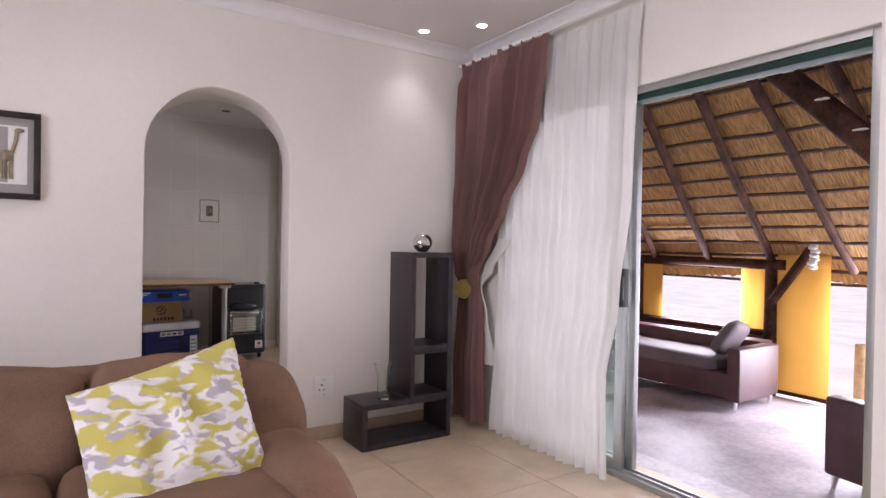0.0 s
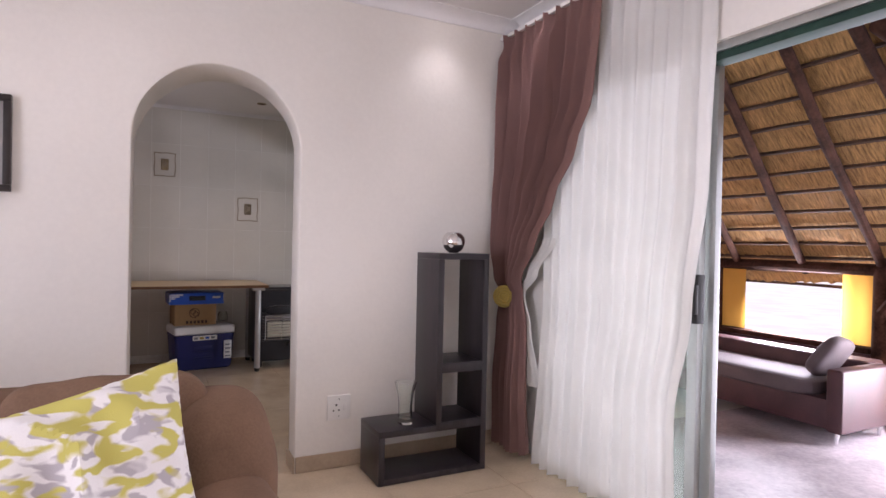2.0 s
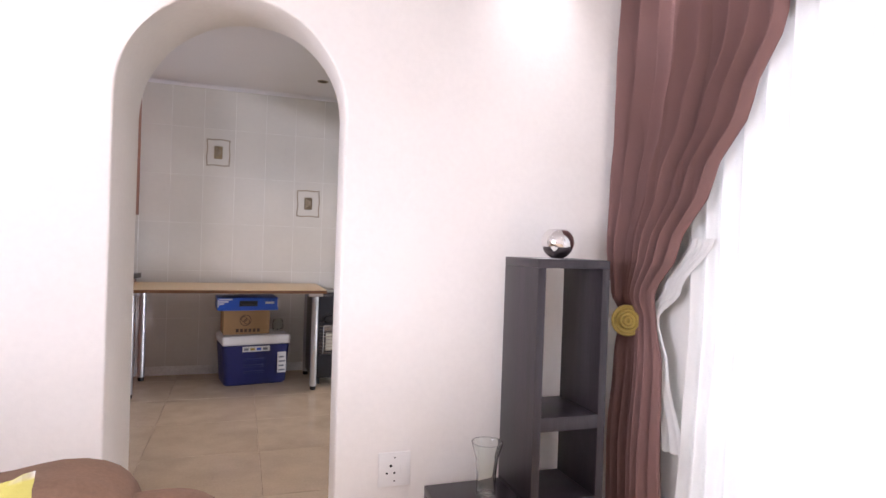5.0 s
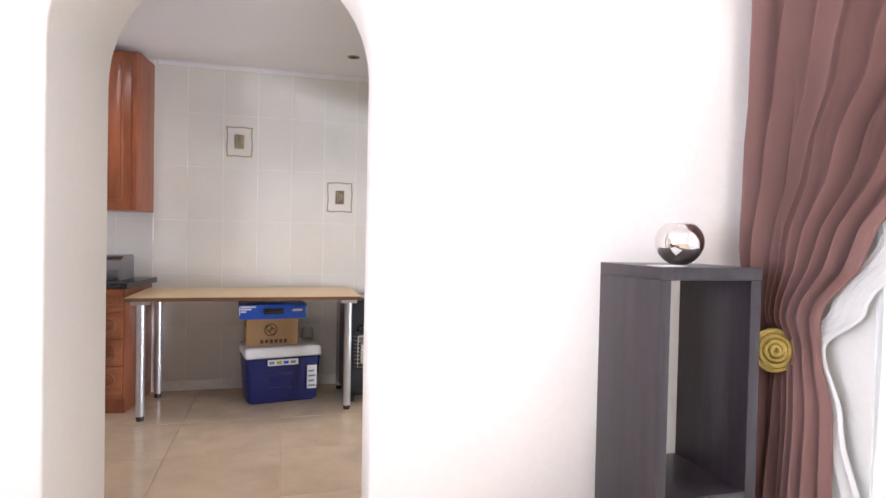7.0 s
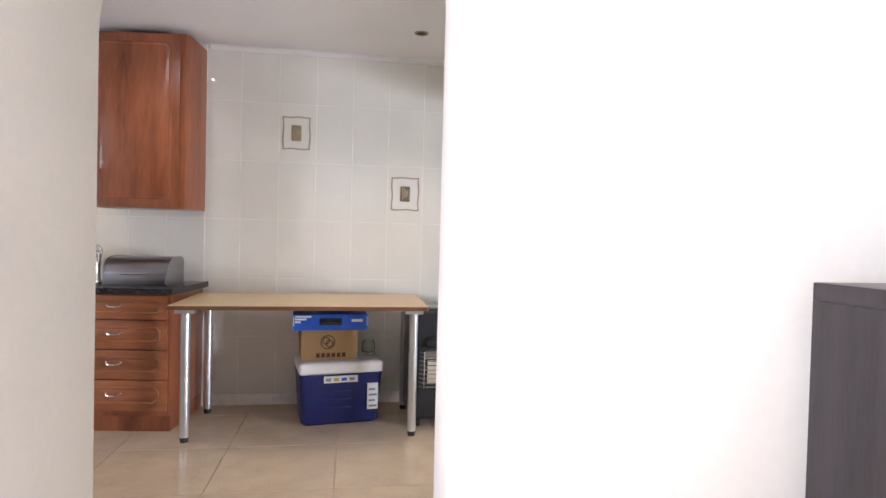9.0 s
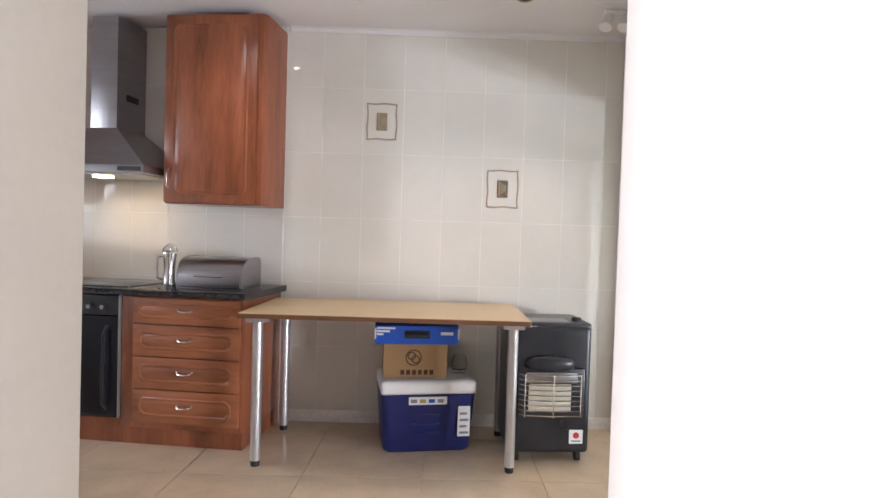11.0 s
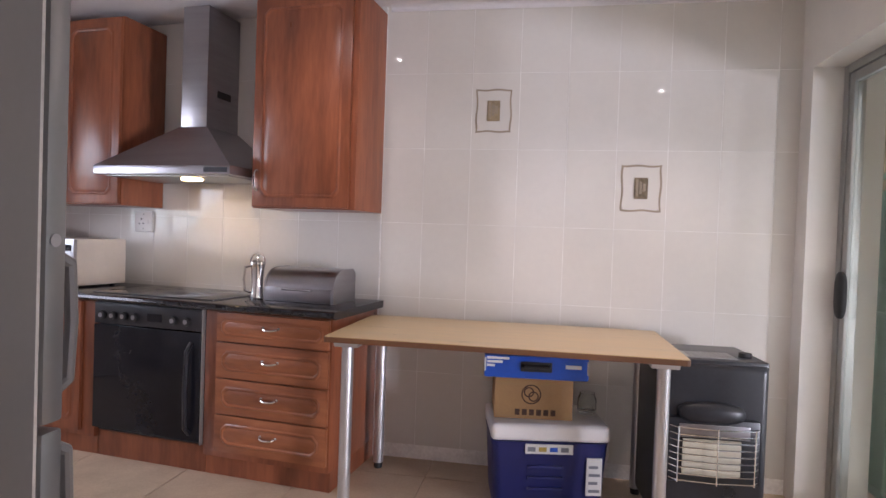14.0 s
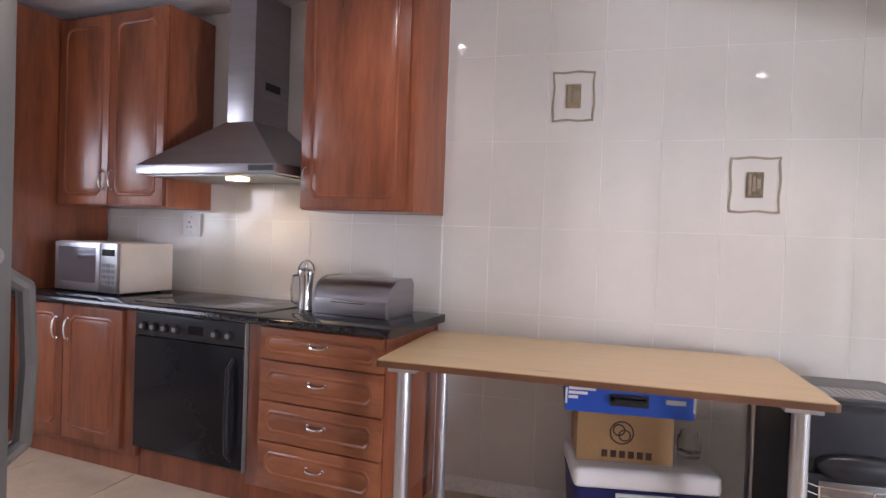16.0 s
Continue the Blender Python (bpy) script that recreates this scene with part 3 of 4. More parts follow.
    for x in (-1.4, 0.95):
        for y in (3.72, 4.42):
            part("foot", cyl(B(), (x, y, 0.0), (x, y, 0.05), 0.03), RUBBER, t)
    return t


sofa()


def scatter_cushion():
    """A square cushion leaning on its corner against the sofa back."""
    a, b, c, d = Vector((0.83, 4.17, 0.87)), Vector((0.33, 4.06, 0.75)), Vector((0.40, 3.80, 0.33)), Vector((0.90, 3.90, 0.43))
    n = 44
    nor = (b - a).cross(d - a).normalized()
    if nor.y > 0:
        nor = -nor
    bm = B()
    sides = []
    for sgn in (1, -1):
        g = []
        for i in range(n + 1):
            row = []
            for j in range(n + 1):
                u, v = i / n, j / n
                p = a.lerp(b, u).lerp(d.lerp(c, u), v)
                e = (1 - abs(2 * u - 1) ** 2.4) * (1 - abs(2 * v - 1) ** 2.4)
                mid = (a + b + c + d) / 4
                pinch = 0.06 * (1 - (1 - abs(2 * u - 1)) * 0) * (4 * (u * (1 - u)) * (abs(2 * v - 1) ** 6) + 4 * (v * (1 - v)) * (abs(2 * u - 1) ** 6))
                p = p.lerp(mid, pinch * 0.9)
                crease = 0.020 * (1 - 2 * abs(math.sin(8 * (u + 0.75 * v) + 2.2 * noise.noise(p * 5)))) * (4 * u * (1 - u)) ** 0.5 + 0.013 * noise.noise(p * 13)
                row.append(bm.verts.new(p + nor * sgn * (0.075 * e ** 0.7 + 0.004) + nor * crease * (1 if sgn > 0 else 0.2) * e ** 0.4))
            g.append(row)
        sides.append(g)
    for g in sides:
        for i in range(n):
            for j in range(n):
                bm.faces.new((g[i][j], g[i + 1][j], g[i + 1][j + 1], g[i][j + 1]))
    bmesh.ops.remove_doubles(bm, verts=bm.verts[:], dist=0.0085)
    return solid("scatter_cushion", bm, PRINTED, "mustard and grey printed white scatter cushion leaning on the sofa", "cushion")


scatter_cushion()


# ---- curtains ----
def drape(rows, pleats, depth, n=180, m=26, phase=0.0, wild=0.35, sharp=0.0):
    """rows: z, x, y from, y to, pleat depth factor. A pleated cloth sheet."""
    bm = B()
    zs = [r[0] for r in rows]
    grid = []
    for k in range(m + 1):
        f = k / m * (len(rows) - 1)
        i = min(int(f), len(rows) - 2)
        w = f - i
        w = w * w * (3 - 2 * w)
        z, x, ya, yb, dp = (rows[i][q] * (1 - w) + rows[i + 1][q] * w for q in range(5))
        z = rows[i][0] * (1 - (f - i)) + rows[i + 1][0] * (f - i)
        line = []
        for j in range(n + 1):
            u = j / n
            a = 2 * math.pi * pleats * u + phase + wild * 3 * noise.noise(Vector((u * 5, z * 0.35, phase)))
            amp = depth * dp * (0.7 + 0.6 * noise.noise(Vector((u * 9, z * 0.5, 3 + phase))))
            amp *= min(1.0, 0.3 + 7 * (1 - u))
            line.append(bm.verts.new((x + amp * (math.sin(a) + sharp * 0.5 * math.sin(2 * a + 0.9) + sharp * 0.35 * noise.noise(Vector((u * 40, z * 1.5, 7 + phase)))), ya + (yb - ya) * u + amp * 0.35 * math.cos(a * 1.0 + 0.6), z + 0.012 * noise.noise(Vector((u * 14, 0, phase))) * (1 if k == m else 0))))
        grid.append(line)
    for r0, r1 in zip(grid, grid[1:]):
        for j in range(n):
            bm.faces.new((r0[j], r0[j + 1], r1[j + 1], r1[j]))
    return bm


cur = thing("curtain", "mauve-brown satin curtain gathered by a tie-back at the patio door", "curtain")
part("drape", drape([(2.445, 2.645, 5.385, 4.52, 0.55), (2.37, 2.64, 5.37, 4.53, 0.5), (2.28, 2.64, 5.37, 4.54, 0.9), (1.95, 2.645, 5.36, 4.59, 1.15), (1.7, 2.645, 5.36, 4.71, 1.15), (1.45, 2.62, 5.35, 4.84, 1.05), (1.2, 2.6, 5.345, 4.98, 0.9), (1.02, 2.61, 5.335, 5.11, 0.7), (0.93, 2.64, 5.33, 5.13, 0.5), (0.75, 2.63, 5.335, 5.08, 0.75), (0.4, 2.615, 5.34, 5.06, 0.9), (0.05, 2.625, 5.34, 5.05, 1)], 9, 0.064, n=360, m=44, phase=0.4, wild=0.5, sharp=0.55), BROWNCLOTH, cur)
tie = thing("tie_back", "gold coiled rope rosette tie-back on the curtain", "curtain tie-back")
bm = B()
TQ = look((2.585, 5.232, 0.912), (1.3, 2.3, 1.15)) @ pose(0, 0, 0, 0, 180, 0)
for k, r in enumerate((0.012, 0.027, 0.042, 0.057)):
    pts = [TQ @ Vector((r * math.cos(a), r * math.sin(a), 0.02 - 0.004 * k)) for a in [2 * math.pi * q / 24 for q in range(25)]]
    tube(bm, pts, 0.0075, 6)
part("rosette", bm, GOLD, tie)
part("backing", cyl(B(), TQ @ Vector((0, 0, -0.01)), TQ @ Vector((0, 0, 0.012)), 0.06, seg=24), GOLD, tie)
sheer = thing("sheer_curtain", "white voile curtain hanging over the sliding door", "curtain")
part("drape", drape([(2.42, 2.712, 5.1, 3.93, 0.4), (2.2, 2.712, 5.08, 3.95, 0.8), (1.5, 2.708, 5.06, 3.97, 1.0), (0.95, 2.70, 5.03, 4.03, 1.0), (0.5, 2.68, 5.02, 4.09, 1.1), (0.02, 2.65, 5.02, 4.05, 1.2)], 13, 0.022, n=320, phase=1.7, wild=0.6, sharp=0.4), SHEER, sheer)
part("gathered_edge", drape([(1.25, 2.68, 5.0, 4.88, 0.5), (1.05, 2.665, 5.12, 5.02, 0.5), (0.93, 2.66, 5.21, 5.13, 0.4), (0.75, 2.67, 5.19, 5.08, 0.6), (0.42, 2.685, 5.16, 5.0, 0.9)], 4, 0.02, n=60, phase=0.2), SHEER, sheer)
rail = thing("curtain_rail", "slim white curtain rail below the cornice", "curtain rail")
part("rail", box(B(), 2.63, 2.655, 2.6, 5.40, 2.435, 2.455, 0.004), WHITEPLASTIC, rail)
for y in (2.8, 3.7, 4.6, 5.3):
    part("bracket", box(B(), 2.64, WX, y, y + 0.02, 2.455, 2.468, 0.002), WHITEPLASTIC, rail)


# ---- kitchen window at the end of the room ----
kw = thing("window_1", "white framed kitchen window in the end wall", "window", kind="structure")
part("window_frame", bar_frame(B(), -3.06, -3.02, KW0 + 0.002, KW1 - 0.002, 1.002, 2.098, 0.05), WHITEPLASTIC, kw)
part("mullion", box(B(), -3.06, -3.02, 7.08, 7.12, 1.053, 2.047, 0.003), WHITEPLASTIC, kw)
part("window_sill", box(B(), -3.0, -2.86, KW0 + 0.003, KW1 - 0.003, 1.001, 1.022, 0.006), WHITEPLASTIC, kw)
for ya, yb in ((KW0 + 0.053, 7.079), (7.121, KW1 - 0.053)):
    g = part("pane", box(B(), -3.043, -3.038, ya, yb, 1.053, 2.047), PANE, kw, smooth=False)
    g.visible_shadow = False

# ---- kitchen run, in its own slightly turned frame: x along the wall, -y into the room ----
def run_thing(name, label, category, group=""):
    t = thing(name, label, category, group=group)
    t.matrix_world = RUN
    return t


def panel_door(u0, u1, z0, z1, v, parent, material=None, depth=0.02, arch=False):
    """A routed cabinet door or drawer front with a raised field."""
    material = material or WOOD
    d = part("door" if z1 - z0 > 0.3 else "drawer_front", box(B(), u0, u1, v - depth, v, z0, z1, 0.004), material, parent)
    i = min(0.055, (z1 - z0) * 0.24)
    bm = B()
    c = min(0.03, i * 0.6)
    for off, y in ((0.0, v - depth - 0.001), ):
        pts = [(u0 + i, z0 + i + c), (u0 + i + c, z0 + i), (u1 - i - c, z0 + i), (u1 - i, z0 + i + c), (u1 - i, z1 - i - c), (u1 - i - c, z1 - i), (u0 + i + c, z1 - i), (u0 + i, z1 - i - c)]
        def ring(s, yy):
            cu, cz = (u0 + u1) / 2, (z0 + z1) / 2
            hu, hz = (u1 - u0) / 2 - i, (z1 - z0) / 2 - i
            return [bm.verts.new((cu + (p[0] - cu) * (hu - s) / hu, yy, cz + (p[1] - cz) * (hz - s) / hz)) for p in pts]
        rr = [ring(-0.006, y + 0.0005), ring(0.0, y - 0.005), ring(0.006, y - 0.005), ring(0.012, y + 0.0002), ring(0.02, y - 0.0035)]
        for a, b in zip(rr, rr[1:]):
            for k in range(8):
                bm.faces.new((a[k], a[(k + 1) % 8], b[(k + 1) % 8], b[k]))
        bm.faces.new(rr[-1])
    part("raised_panel", bm, material, d)
    return d


def bow_handle(parent, u, z, v, vertical, size=0.05):
    bm = B()
    pts = []
    for k in range(9):
        a = math.pi * k / 8
        along, out = -size * math.cos(a), 0.026 * math.sin(a) ** 0.7 + 0.001
        pts.append((u, v - out, z + along) if vertical else (u + along, v - out, z - 0.008 * math.sin(a)))
    tube(bm, pts, 0.0055, 8)
    for p in (pts[0], pts[-1]):
        bmesh.ops.create_uvsphere(bm, u_segments=8, v_segments=6, radius=0.009, matrix=Matrix.Translation(p))
    return part("handle", bm, CHROME, parent, "chrome bow handle")


F0 = -0.55
cab = run_thing("drawer_cabinet", "cherry wood base cabinet with four routed drawers", "cabinet", "kitchen base units")
part("body", box(B(), -0.70, -0.004, F0, -0.004, 0.10, 0.832, 0.002), WOOD, cab)
part("plinth", box(B(), -0.70, -0.006, F0 + 0.025, -0.004, 0.0, 0.0995), WOOD, cab)
for z0, z1 in ((0.685, 0.825), (0.505, 0.678), (0.325, 0.498), (0.135, 0.318)):
    d = panel_door(-0.622, -0.010, z0, z1, F0 - 0.001, cab, WOODH)
    bow_handle(d, -0.316, (z0 + z1) / 2 + 0.012, F0 - 0.022, False, 0.042)

oven = run_thing("oven", "black built-in electric oven under the worktop", "oven")
part("body", box(B(), -1.385, -0.705, F0 + 0.02, -0.01, 0.14, 0.83), BLACK, oven)
part("door", box(B(), -1.380, -0.710, F0 - 0.025, F0 + 0.019, 0.165, 0.715, 0.006), BLACKGLASS, oven)
pn = part("control_panel", box(B(), -1.380, -0.710, F0 - 0.022, F0 + 0.019, 0.72, 0.828, 0.004), BLACK, oven)
for u in (-1.325, -1.255, -1.185, -1.115, -0.875, -0.795):
    k = part("knob", cyl(B(), (u, F0 - 0.040, 0.765), (u, F0 - 0.022, 0.765), 0.021, 0.024, 18), RUBBER, pn)
    part("knob_cap", cyl(B(), (u, F0 - 0.0415, 0.765), (u, F0 - 0.040, 0.765), 0.012, seg=14), STEEL, pn)
part("display", box(B(), -1.04, -0.95, F0 - 0.0235, F0 - 0.022, 0.75, 0.79), BLACKGLASS, pn)
part("handle", tube(B(), [(-0.765, F0 - 0.024, 0.20), (-0.765, F0 - 0.06, 0.24), (-0.765, F0 - 0.068, 0.42), (-0.765, F0 - 0.06, 0.62), (-0.765, F0 - 0.024, 0.66)], 0.011), BLACK, oven, "black curved upright bar handle")
part("trim", box(B(), -0.709, -0.703, F0 - 0.02, F0, 0.15, 0.83), ALU, oven, "thin aluminium side trim")
part("plinth", box(B(), -1.385, -0.702, F0 + 0.025, -0.01, 0.0, 0.135), WOOD, oven)

bc = run_thing("base_cabinet", "cherry wood base cabinet with two routed doors", "cabinet", "kitchen base units")
part("body", box(B(), -2.30, -1.39, F0, -0.01, 0.10, 0.832, 0.002), WOOD, bc)
part("plinth", box(B(), -2.30, -1.39, F0 + 0.025, -0.01, 0.0, 0.0995), WOOD, bc)
for u0, u1, hu in ((-2.29, -1.905, -1.95), (-1.90, -1.475, -1.86)):
    d = panel_door(u0, u1, 0.13, 0.825, F0 - 0.001, bc)
    bow_handle(d, hu, 0.70, F0 - 0.022, True, 0.055)

tall = run_thing("tall_cabinet", "tall cherry wood cabinet at the end of the worktop", "cabinet")
part("body", box(B(), -2.88, -2.305, -0.60, -0.01, 0.10, 2.44, 0.003), WOOD, tall)
part("plinth", box(B(), -2.88, -2.31, -0.57, -0.01, 0.0, 0.0995), WOOD, tall)

top = run_thing("worktop", "polished black granite worktop over the base units", "worktop")
bm = B()
prof = [(-0.585, 0.8335), (-0.603, 0.842), (-0.608, 0.853), (-0.603, 0.865), (-0.59, 0.872), (-0.002, 0.872), (-0.002, 0.8335)]
ra = [bm.verts.new((-2.30, v, z)) for v, z in prof]
rb = [bm.verts.new((0.03, v, z)) for v, z in prof]
for i in range(len(prof)):
    j = (i + 1) % len(prof)
    bm.faces.new((ra[i], ra[j], rb[j], rb[i]))
bm.faces.new(ra), bm.faces.new(rb)
part("slab", bm, GRANITE, top)
hob = run_thing("hob", "black ceramic glass hob set in the granite", "hob")
part("hob_glass", box(B(), -1.44, -0.68, -0.53, -0.07, 0.8725, 0.878, 0.002), BLACKGLASS, hob)
for u, v, r in ((-1.25, -0.40, 0.09), (-0.88, -0.40, 0.075), (-1.25, -0.18, 0.07), (-0.88, -0.18, 0.09)):
    part("cooking_zone", lathe(B(), [(r - 0.003, 0.8782), (r, 0.8784)], (u, v, 0)), GREYINK, hob)
part("edge_trim", box(B(), -0.679, -0.672, -0.53, -0.07, 0.8725, 0.8785), STEEL, hob)

for u0, u1, split, ztop in ((-2.295, -1.47, True, 2.43), (-0.60, -0.012, False, 2.455)):
    wc = run_thing("wall_cabinet", "cherry wood wall cabinet with routed doors" if split else "cherry wood wall cabinet with one door and a chamfered end", "cabinet", "kitchen wall units")
    bm = B()
    v0 = -0.33
    if split:
        box(bm, u0, u1, v0, -0.004, 1.355, ztop, 0.002)
    else:
        pts = [(u0, -0.004), (u0, v0), (u1, v0), (u1 + 0.012, v0 + 0.03), (u1 + 0.012, -0.004)]
        lo = [bm.verts.new((*p, 1.355)) for p in pts]
        hi = [bm.verts.new((*p, ztop)) for p in pts]
        for i in range(5):
            bm.faces.new((lo[i], lo[(i + 1) % 5], hi[(i + 1) % 5], hi[i]))
        bm.faces.new(lo), bm.faces.new(hi)
    part("body", bm, WOOD, wc)
    doors = ((u0 + 0.004, (u0 + u1) / 2 - 0.002), ((u0 + u1) / 2 + 0.002, u1 - 0.004)) if split else ((u0 + 0.004, u1 - 0.03),)
    for k, (a, b) in enumerate(doors):
        d = panel_door(a, b, 1.362, ztop - 0.012, v0 - 0.001, wc)
        bow_handle(d, (b - 0.035 if k == 0 else a + 0.035) if split else a + 0.03, 1.50, v0 - 0.022, True, 0.05)


def cooker_hood():
    t = run_thing("cooker_hood", "brushed steel chimney cooker hood with its lamp lit", "cooker hood")
    a, b, v = -1.49, -0.625, -0.50
    bm = box(B(), a, b, v, -0.006, 1.515, 1.56, 0.002)
    lo = [bm.verts.new(p) for p in ((a, v, 1.5605), (b, v, 1.5605), (b, -0.006, 1.5605), (a, -0.006, 1.5605))]
    hi = [bm.verts.new(p) for p in ((-1.115, -0.29, 1.80), (-0.935, -0.29, 1.80), (-0.935, -0.006, 1.80), (-1.115, -0.006, 1.80))]
    for i in range(4):
        bm.faces.new((lo[i], lo[(i + 1) % 4], hi[(i + 1) % 4], hi[i]))
    part("canopy", bm, STEEL, t)
    part("chimney", box(B(), -1.11, -0.94, -0.285, -0.006, 1.80, 2.47, 0.003), STEEL, t)
    part("vent_slot", box(B(), -0.9402, -0.939, -0.20, -0.08, 1.98, 2.02), RUBBER, t)
    part("filter", box(B(), a + 0.04, b - 0.04, v + 0.05, -0.05, 1.508, 1.5145), ALU, t)
    part("lamp", cyl(B(), (-0.98, -0.34, 1.498), (-0.98, -0.34, 1.5078), 0.055), HOODGLOW, t, "lit hood lamp")
    part("switch_strip", box(B(), -0.78, -0.64, v - 0.002, v + 0.001, 1.525, 1.55), BLACK, t)
    return t


HOODGLOW = glow("lit_hood_bulb", (1.0, 0.66, 0.26), 16)
cooker_hood()
p0 = RUN @ Vector((-0.95, -0.28, 1.495))
spot(p0, RUN @ Vector((-0.97, -0.05, 0.9)), HOOD_LIGHT, 120, (1.0, 0.70, 0.36), 0.03)


def microwave():
    t = run_thing("microwave", "cream and silver microwave oven on the worktop", "microwave")
    a, b, v0, v1, z0, z1 = -2.13, -1.65, -0.46, -0.10, 0.885, 1.155
    part("body", box(B(), a, b, v0 + 0.015, v1, z0, z1, 0.006), MWBODY, t)
    part("door", box(B(), a, b - 0.13, v0 - 0.006, v0 + 0.0145, z0 + 0.004, z1 - 0.004, 0.005), STEEL, t)
    part("window", box(B(), a + 0.03, b - 0.16, v0 - 0.008, v0 - 0.006, z0 + 0.05, z1 - 0.03), DARKMIRROR, t, "dark mirrored window")
    pn = part("control_panel", box(B(), b - 0.128, b, v0 - 0.006, v0 + 0.0145, z0 + 0.004, z1 - 0.004, 0.004), STEEL, t)
    for i in range(4):
        for j in range(3):
            part("button", box(B(), b - 0.112 + j * 0.034, b - 0.086 + j * 0.034, v0 - 0.009, v0 - 0.006, z0 + 0.05 + i * 0.03, z0 + 0.068 + i * 0.03, 0.001), GREYINK, pn)
    part("display", box(B(), b - 0.112, b - 0.018, v0 - 0.008, v0 - 0.006, z1 - 0.07, z1 - 0.035), BLACKGLASS, pn)
    for u in (a + 0.05, b - 0.05):
        for v in (v0 + 0.06, v1 - 0.05):
            part("foot", cyl(B(), (u, v, 0.8725), (u, v, z0 + 0.004), 0.014, seg=10), RUBBER, t)
    return t


microwave()


def bread_bin():
    t = run_thing("bread_bin", "stainless steel roll-top bread bin on the worktop", "bread bin")
    a, b, v0, v1, z0 = -0.50, -0.10, -0.36, -0.10, 0.8725
    prof = [(v1, z0), (v0, z0), (v0, z0 + 0.075)] + [(v0 + 0.13 * (1 - math.cos(k / 10 * math.pi / 2)), z0 + 0.075 + 0.10 * math.sin(k / 10 * math.pi / 2)) for k in range(1, 11)] + [(v1 - 0.03, z0 + 0.175), (v1, z0 + 0.15)]

    def extr(u0, u1, g, material, name):
        bm = B()
        cv, cz = (v0 + v1) / 2, z0 + 0.08
        ra = [bm.verts.new((u0, cv + (v - cv) * g, max(z0, cz + (z - cz) * g))) for v, z in prof]
        rb = [bm.verts.new((u1, cv + (v - cv) * g, max(z0, cz + (z - cz) * g))) for v, z in prof]
        for i in range(len(prof)):
            j = (i + 1) % len(prof)
            bm.faces.new((ra[i], ra[j], rb[j], rb[i]))
        bm.faces.new(ra), bm.faces.new(rb)
        return part(name, bm, material, t)
    extr(a + 0.012, b - 0.012, 0.97, STEEL, "roll_top")
    extr(a, a + 0.012, 1.0, STEEL, "end_panel")
    extr(b - 0.012, b, 1.0, STEEL, "end_panel")
    part("front_panel", box(B(), a + 0.013, b - 0.013, v0 - 0.004, v0 + 0.004, z0 + 0.002, z0 + 0.075, 0.002), STEEL, t)
    part("handle", tube(B(), [(a + 0.12, v0 - 0.004, z0 + 0.066), (a + 0.12, v0 - 0.02, z0 + 0.066), (b - 0.12, v0 - 0.02, z0 + 0.066), (b - 0.12, v0 - 0.004, z0 + 0.066)], 0.005), CHROME, t)
    return t


bread_bin()
jug = run_thing("coffee_press", "polished chrome coffee press beside the bread bin", "coffee press")
JX, JY, JZ = -0.560, -0.33, 0.8725
part("body", lathe(B(), [(0.0, 0.002), (0.036, 0.002), (0.038, 0.012), (0.033, 0.03), (0.031, 0.10), (0.035, 0.165), (0.040, 0.185), (0.037, 0.187), (0.0, 0.183)], (JX, JY, JZ), 28), CHROME, jug)
part("lid", lathe(B(), [(0.041, 0.186), (0.040, 0.196), (0.025, 0.206), (0.006, 0.210), (0.006, 0.225), (0.010, 0.230), (0.0, 0.236)], (JX, JY, JZ), 24), CHROME, jug)
part("handle", tube(B(), [(JX - 0.033, JY - 0.01, JZ + 0.175), (JX - 0.062, JY - 0.02, JZ + 0.168), (JX - 0.068, JY - 0.022, JZ + 0.10), (JX - 0.062, JY - 0.02, JZ + 0.045), (JX - 0.032, JY - 0.01, JZ + 0.035)], 0.006), CHROME, jug)
part("carry_loop", tube(B(), [(JX + 0.045 * math.cos(math.pi * k / 10), JY, JZ + 0.192 + 0.05 * math.sin(math.pi * k / 10)) for k in range(11)], 0.004), CHROME, jug)
socket(RUN @ pose(-1.60, -0.010, 1.27))


# ---- fridge ----
fr = thing("fridge", "grey upright fridge freezer beside the arch", "fridge")
part("body", box(B(), -0.40, 0.23, 5.955, 6.485, 0.03, 1.98, 0.008), FRIDGE, fr)
part("seal", box(B(), -0.39, 0.222, 6.486, 6.497, 0.05, 1.97), SEAL, fr, "pale rubber door seal")
for z0, z1 in ((0.84, 1.98), (0.05, 0.825)):
    d = part("door", box(B(), -0.40, 0.232, 6.498, 6.548, z0, z1, 0.008), FRIDGEDOOR, fr)
    hz0, hz1 = (0.88, 1.18) if z0 > 0.5 else (0.42, 0.79)
    bm = tube(B(), [(0.19, 6.55, hz0), (0.20, 6.592, hz0 + 0.03), (0.20, 6.60, (hz0 + hz1) / 2), (0.20, 6.592, hz1 - 0.03), (0.19, 6.55, hz1)], 0.013, 10)
    part("handle", bm, FRIDGE, d, "grey moulded bow handle")
part("badge", cyl(B(), (0.2325, 6.52, 1.2), (0.234, 6.52, 1.2), 0.013), STEEL, fr)
for x in (-0.34, 0.17):
    for y in (6.02, 6.46):
        part("foot", cyl(B(), (x, y, 0), (x, y, 0.031), 0.02), RUBBER, fr)


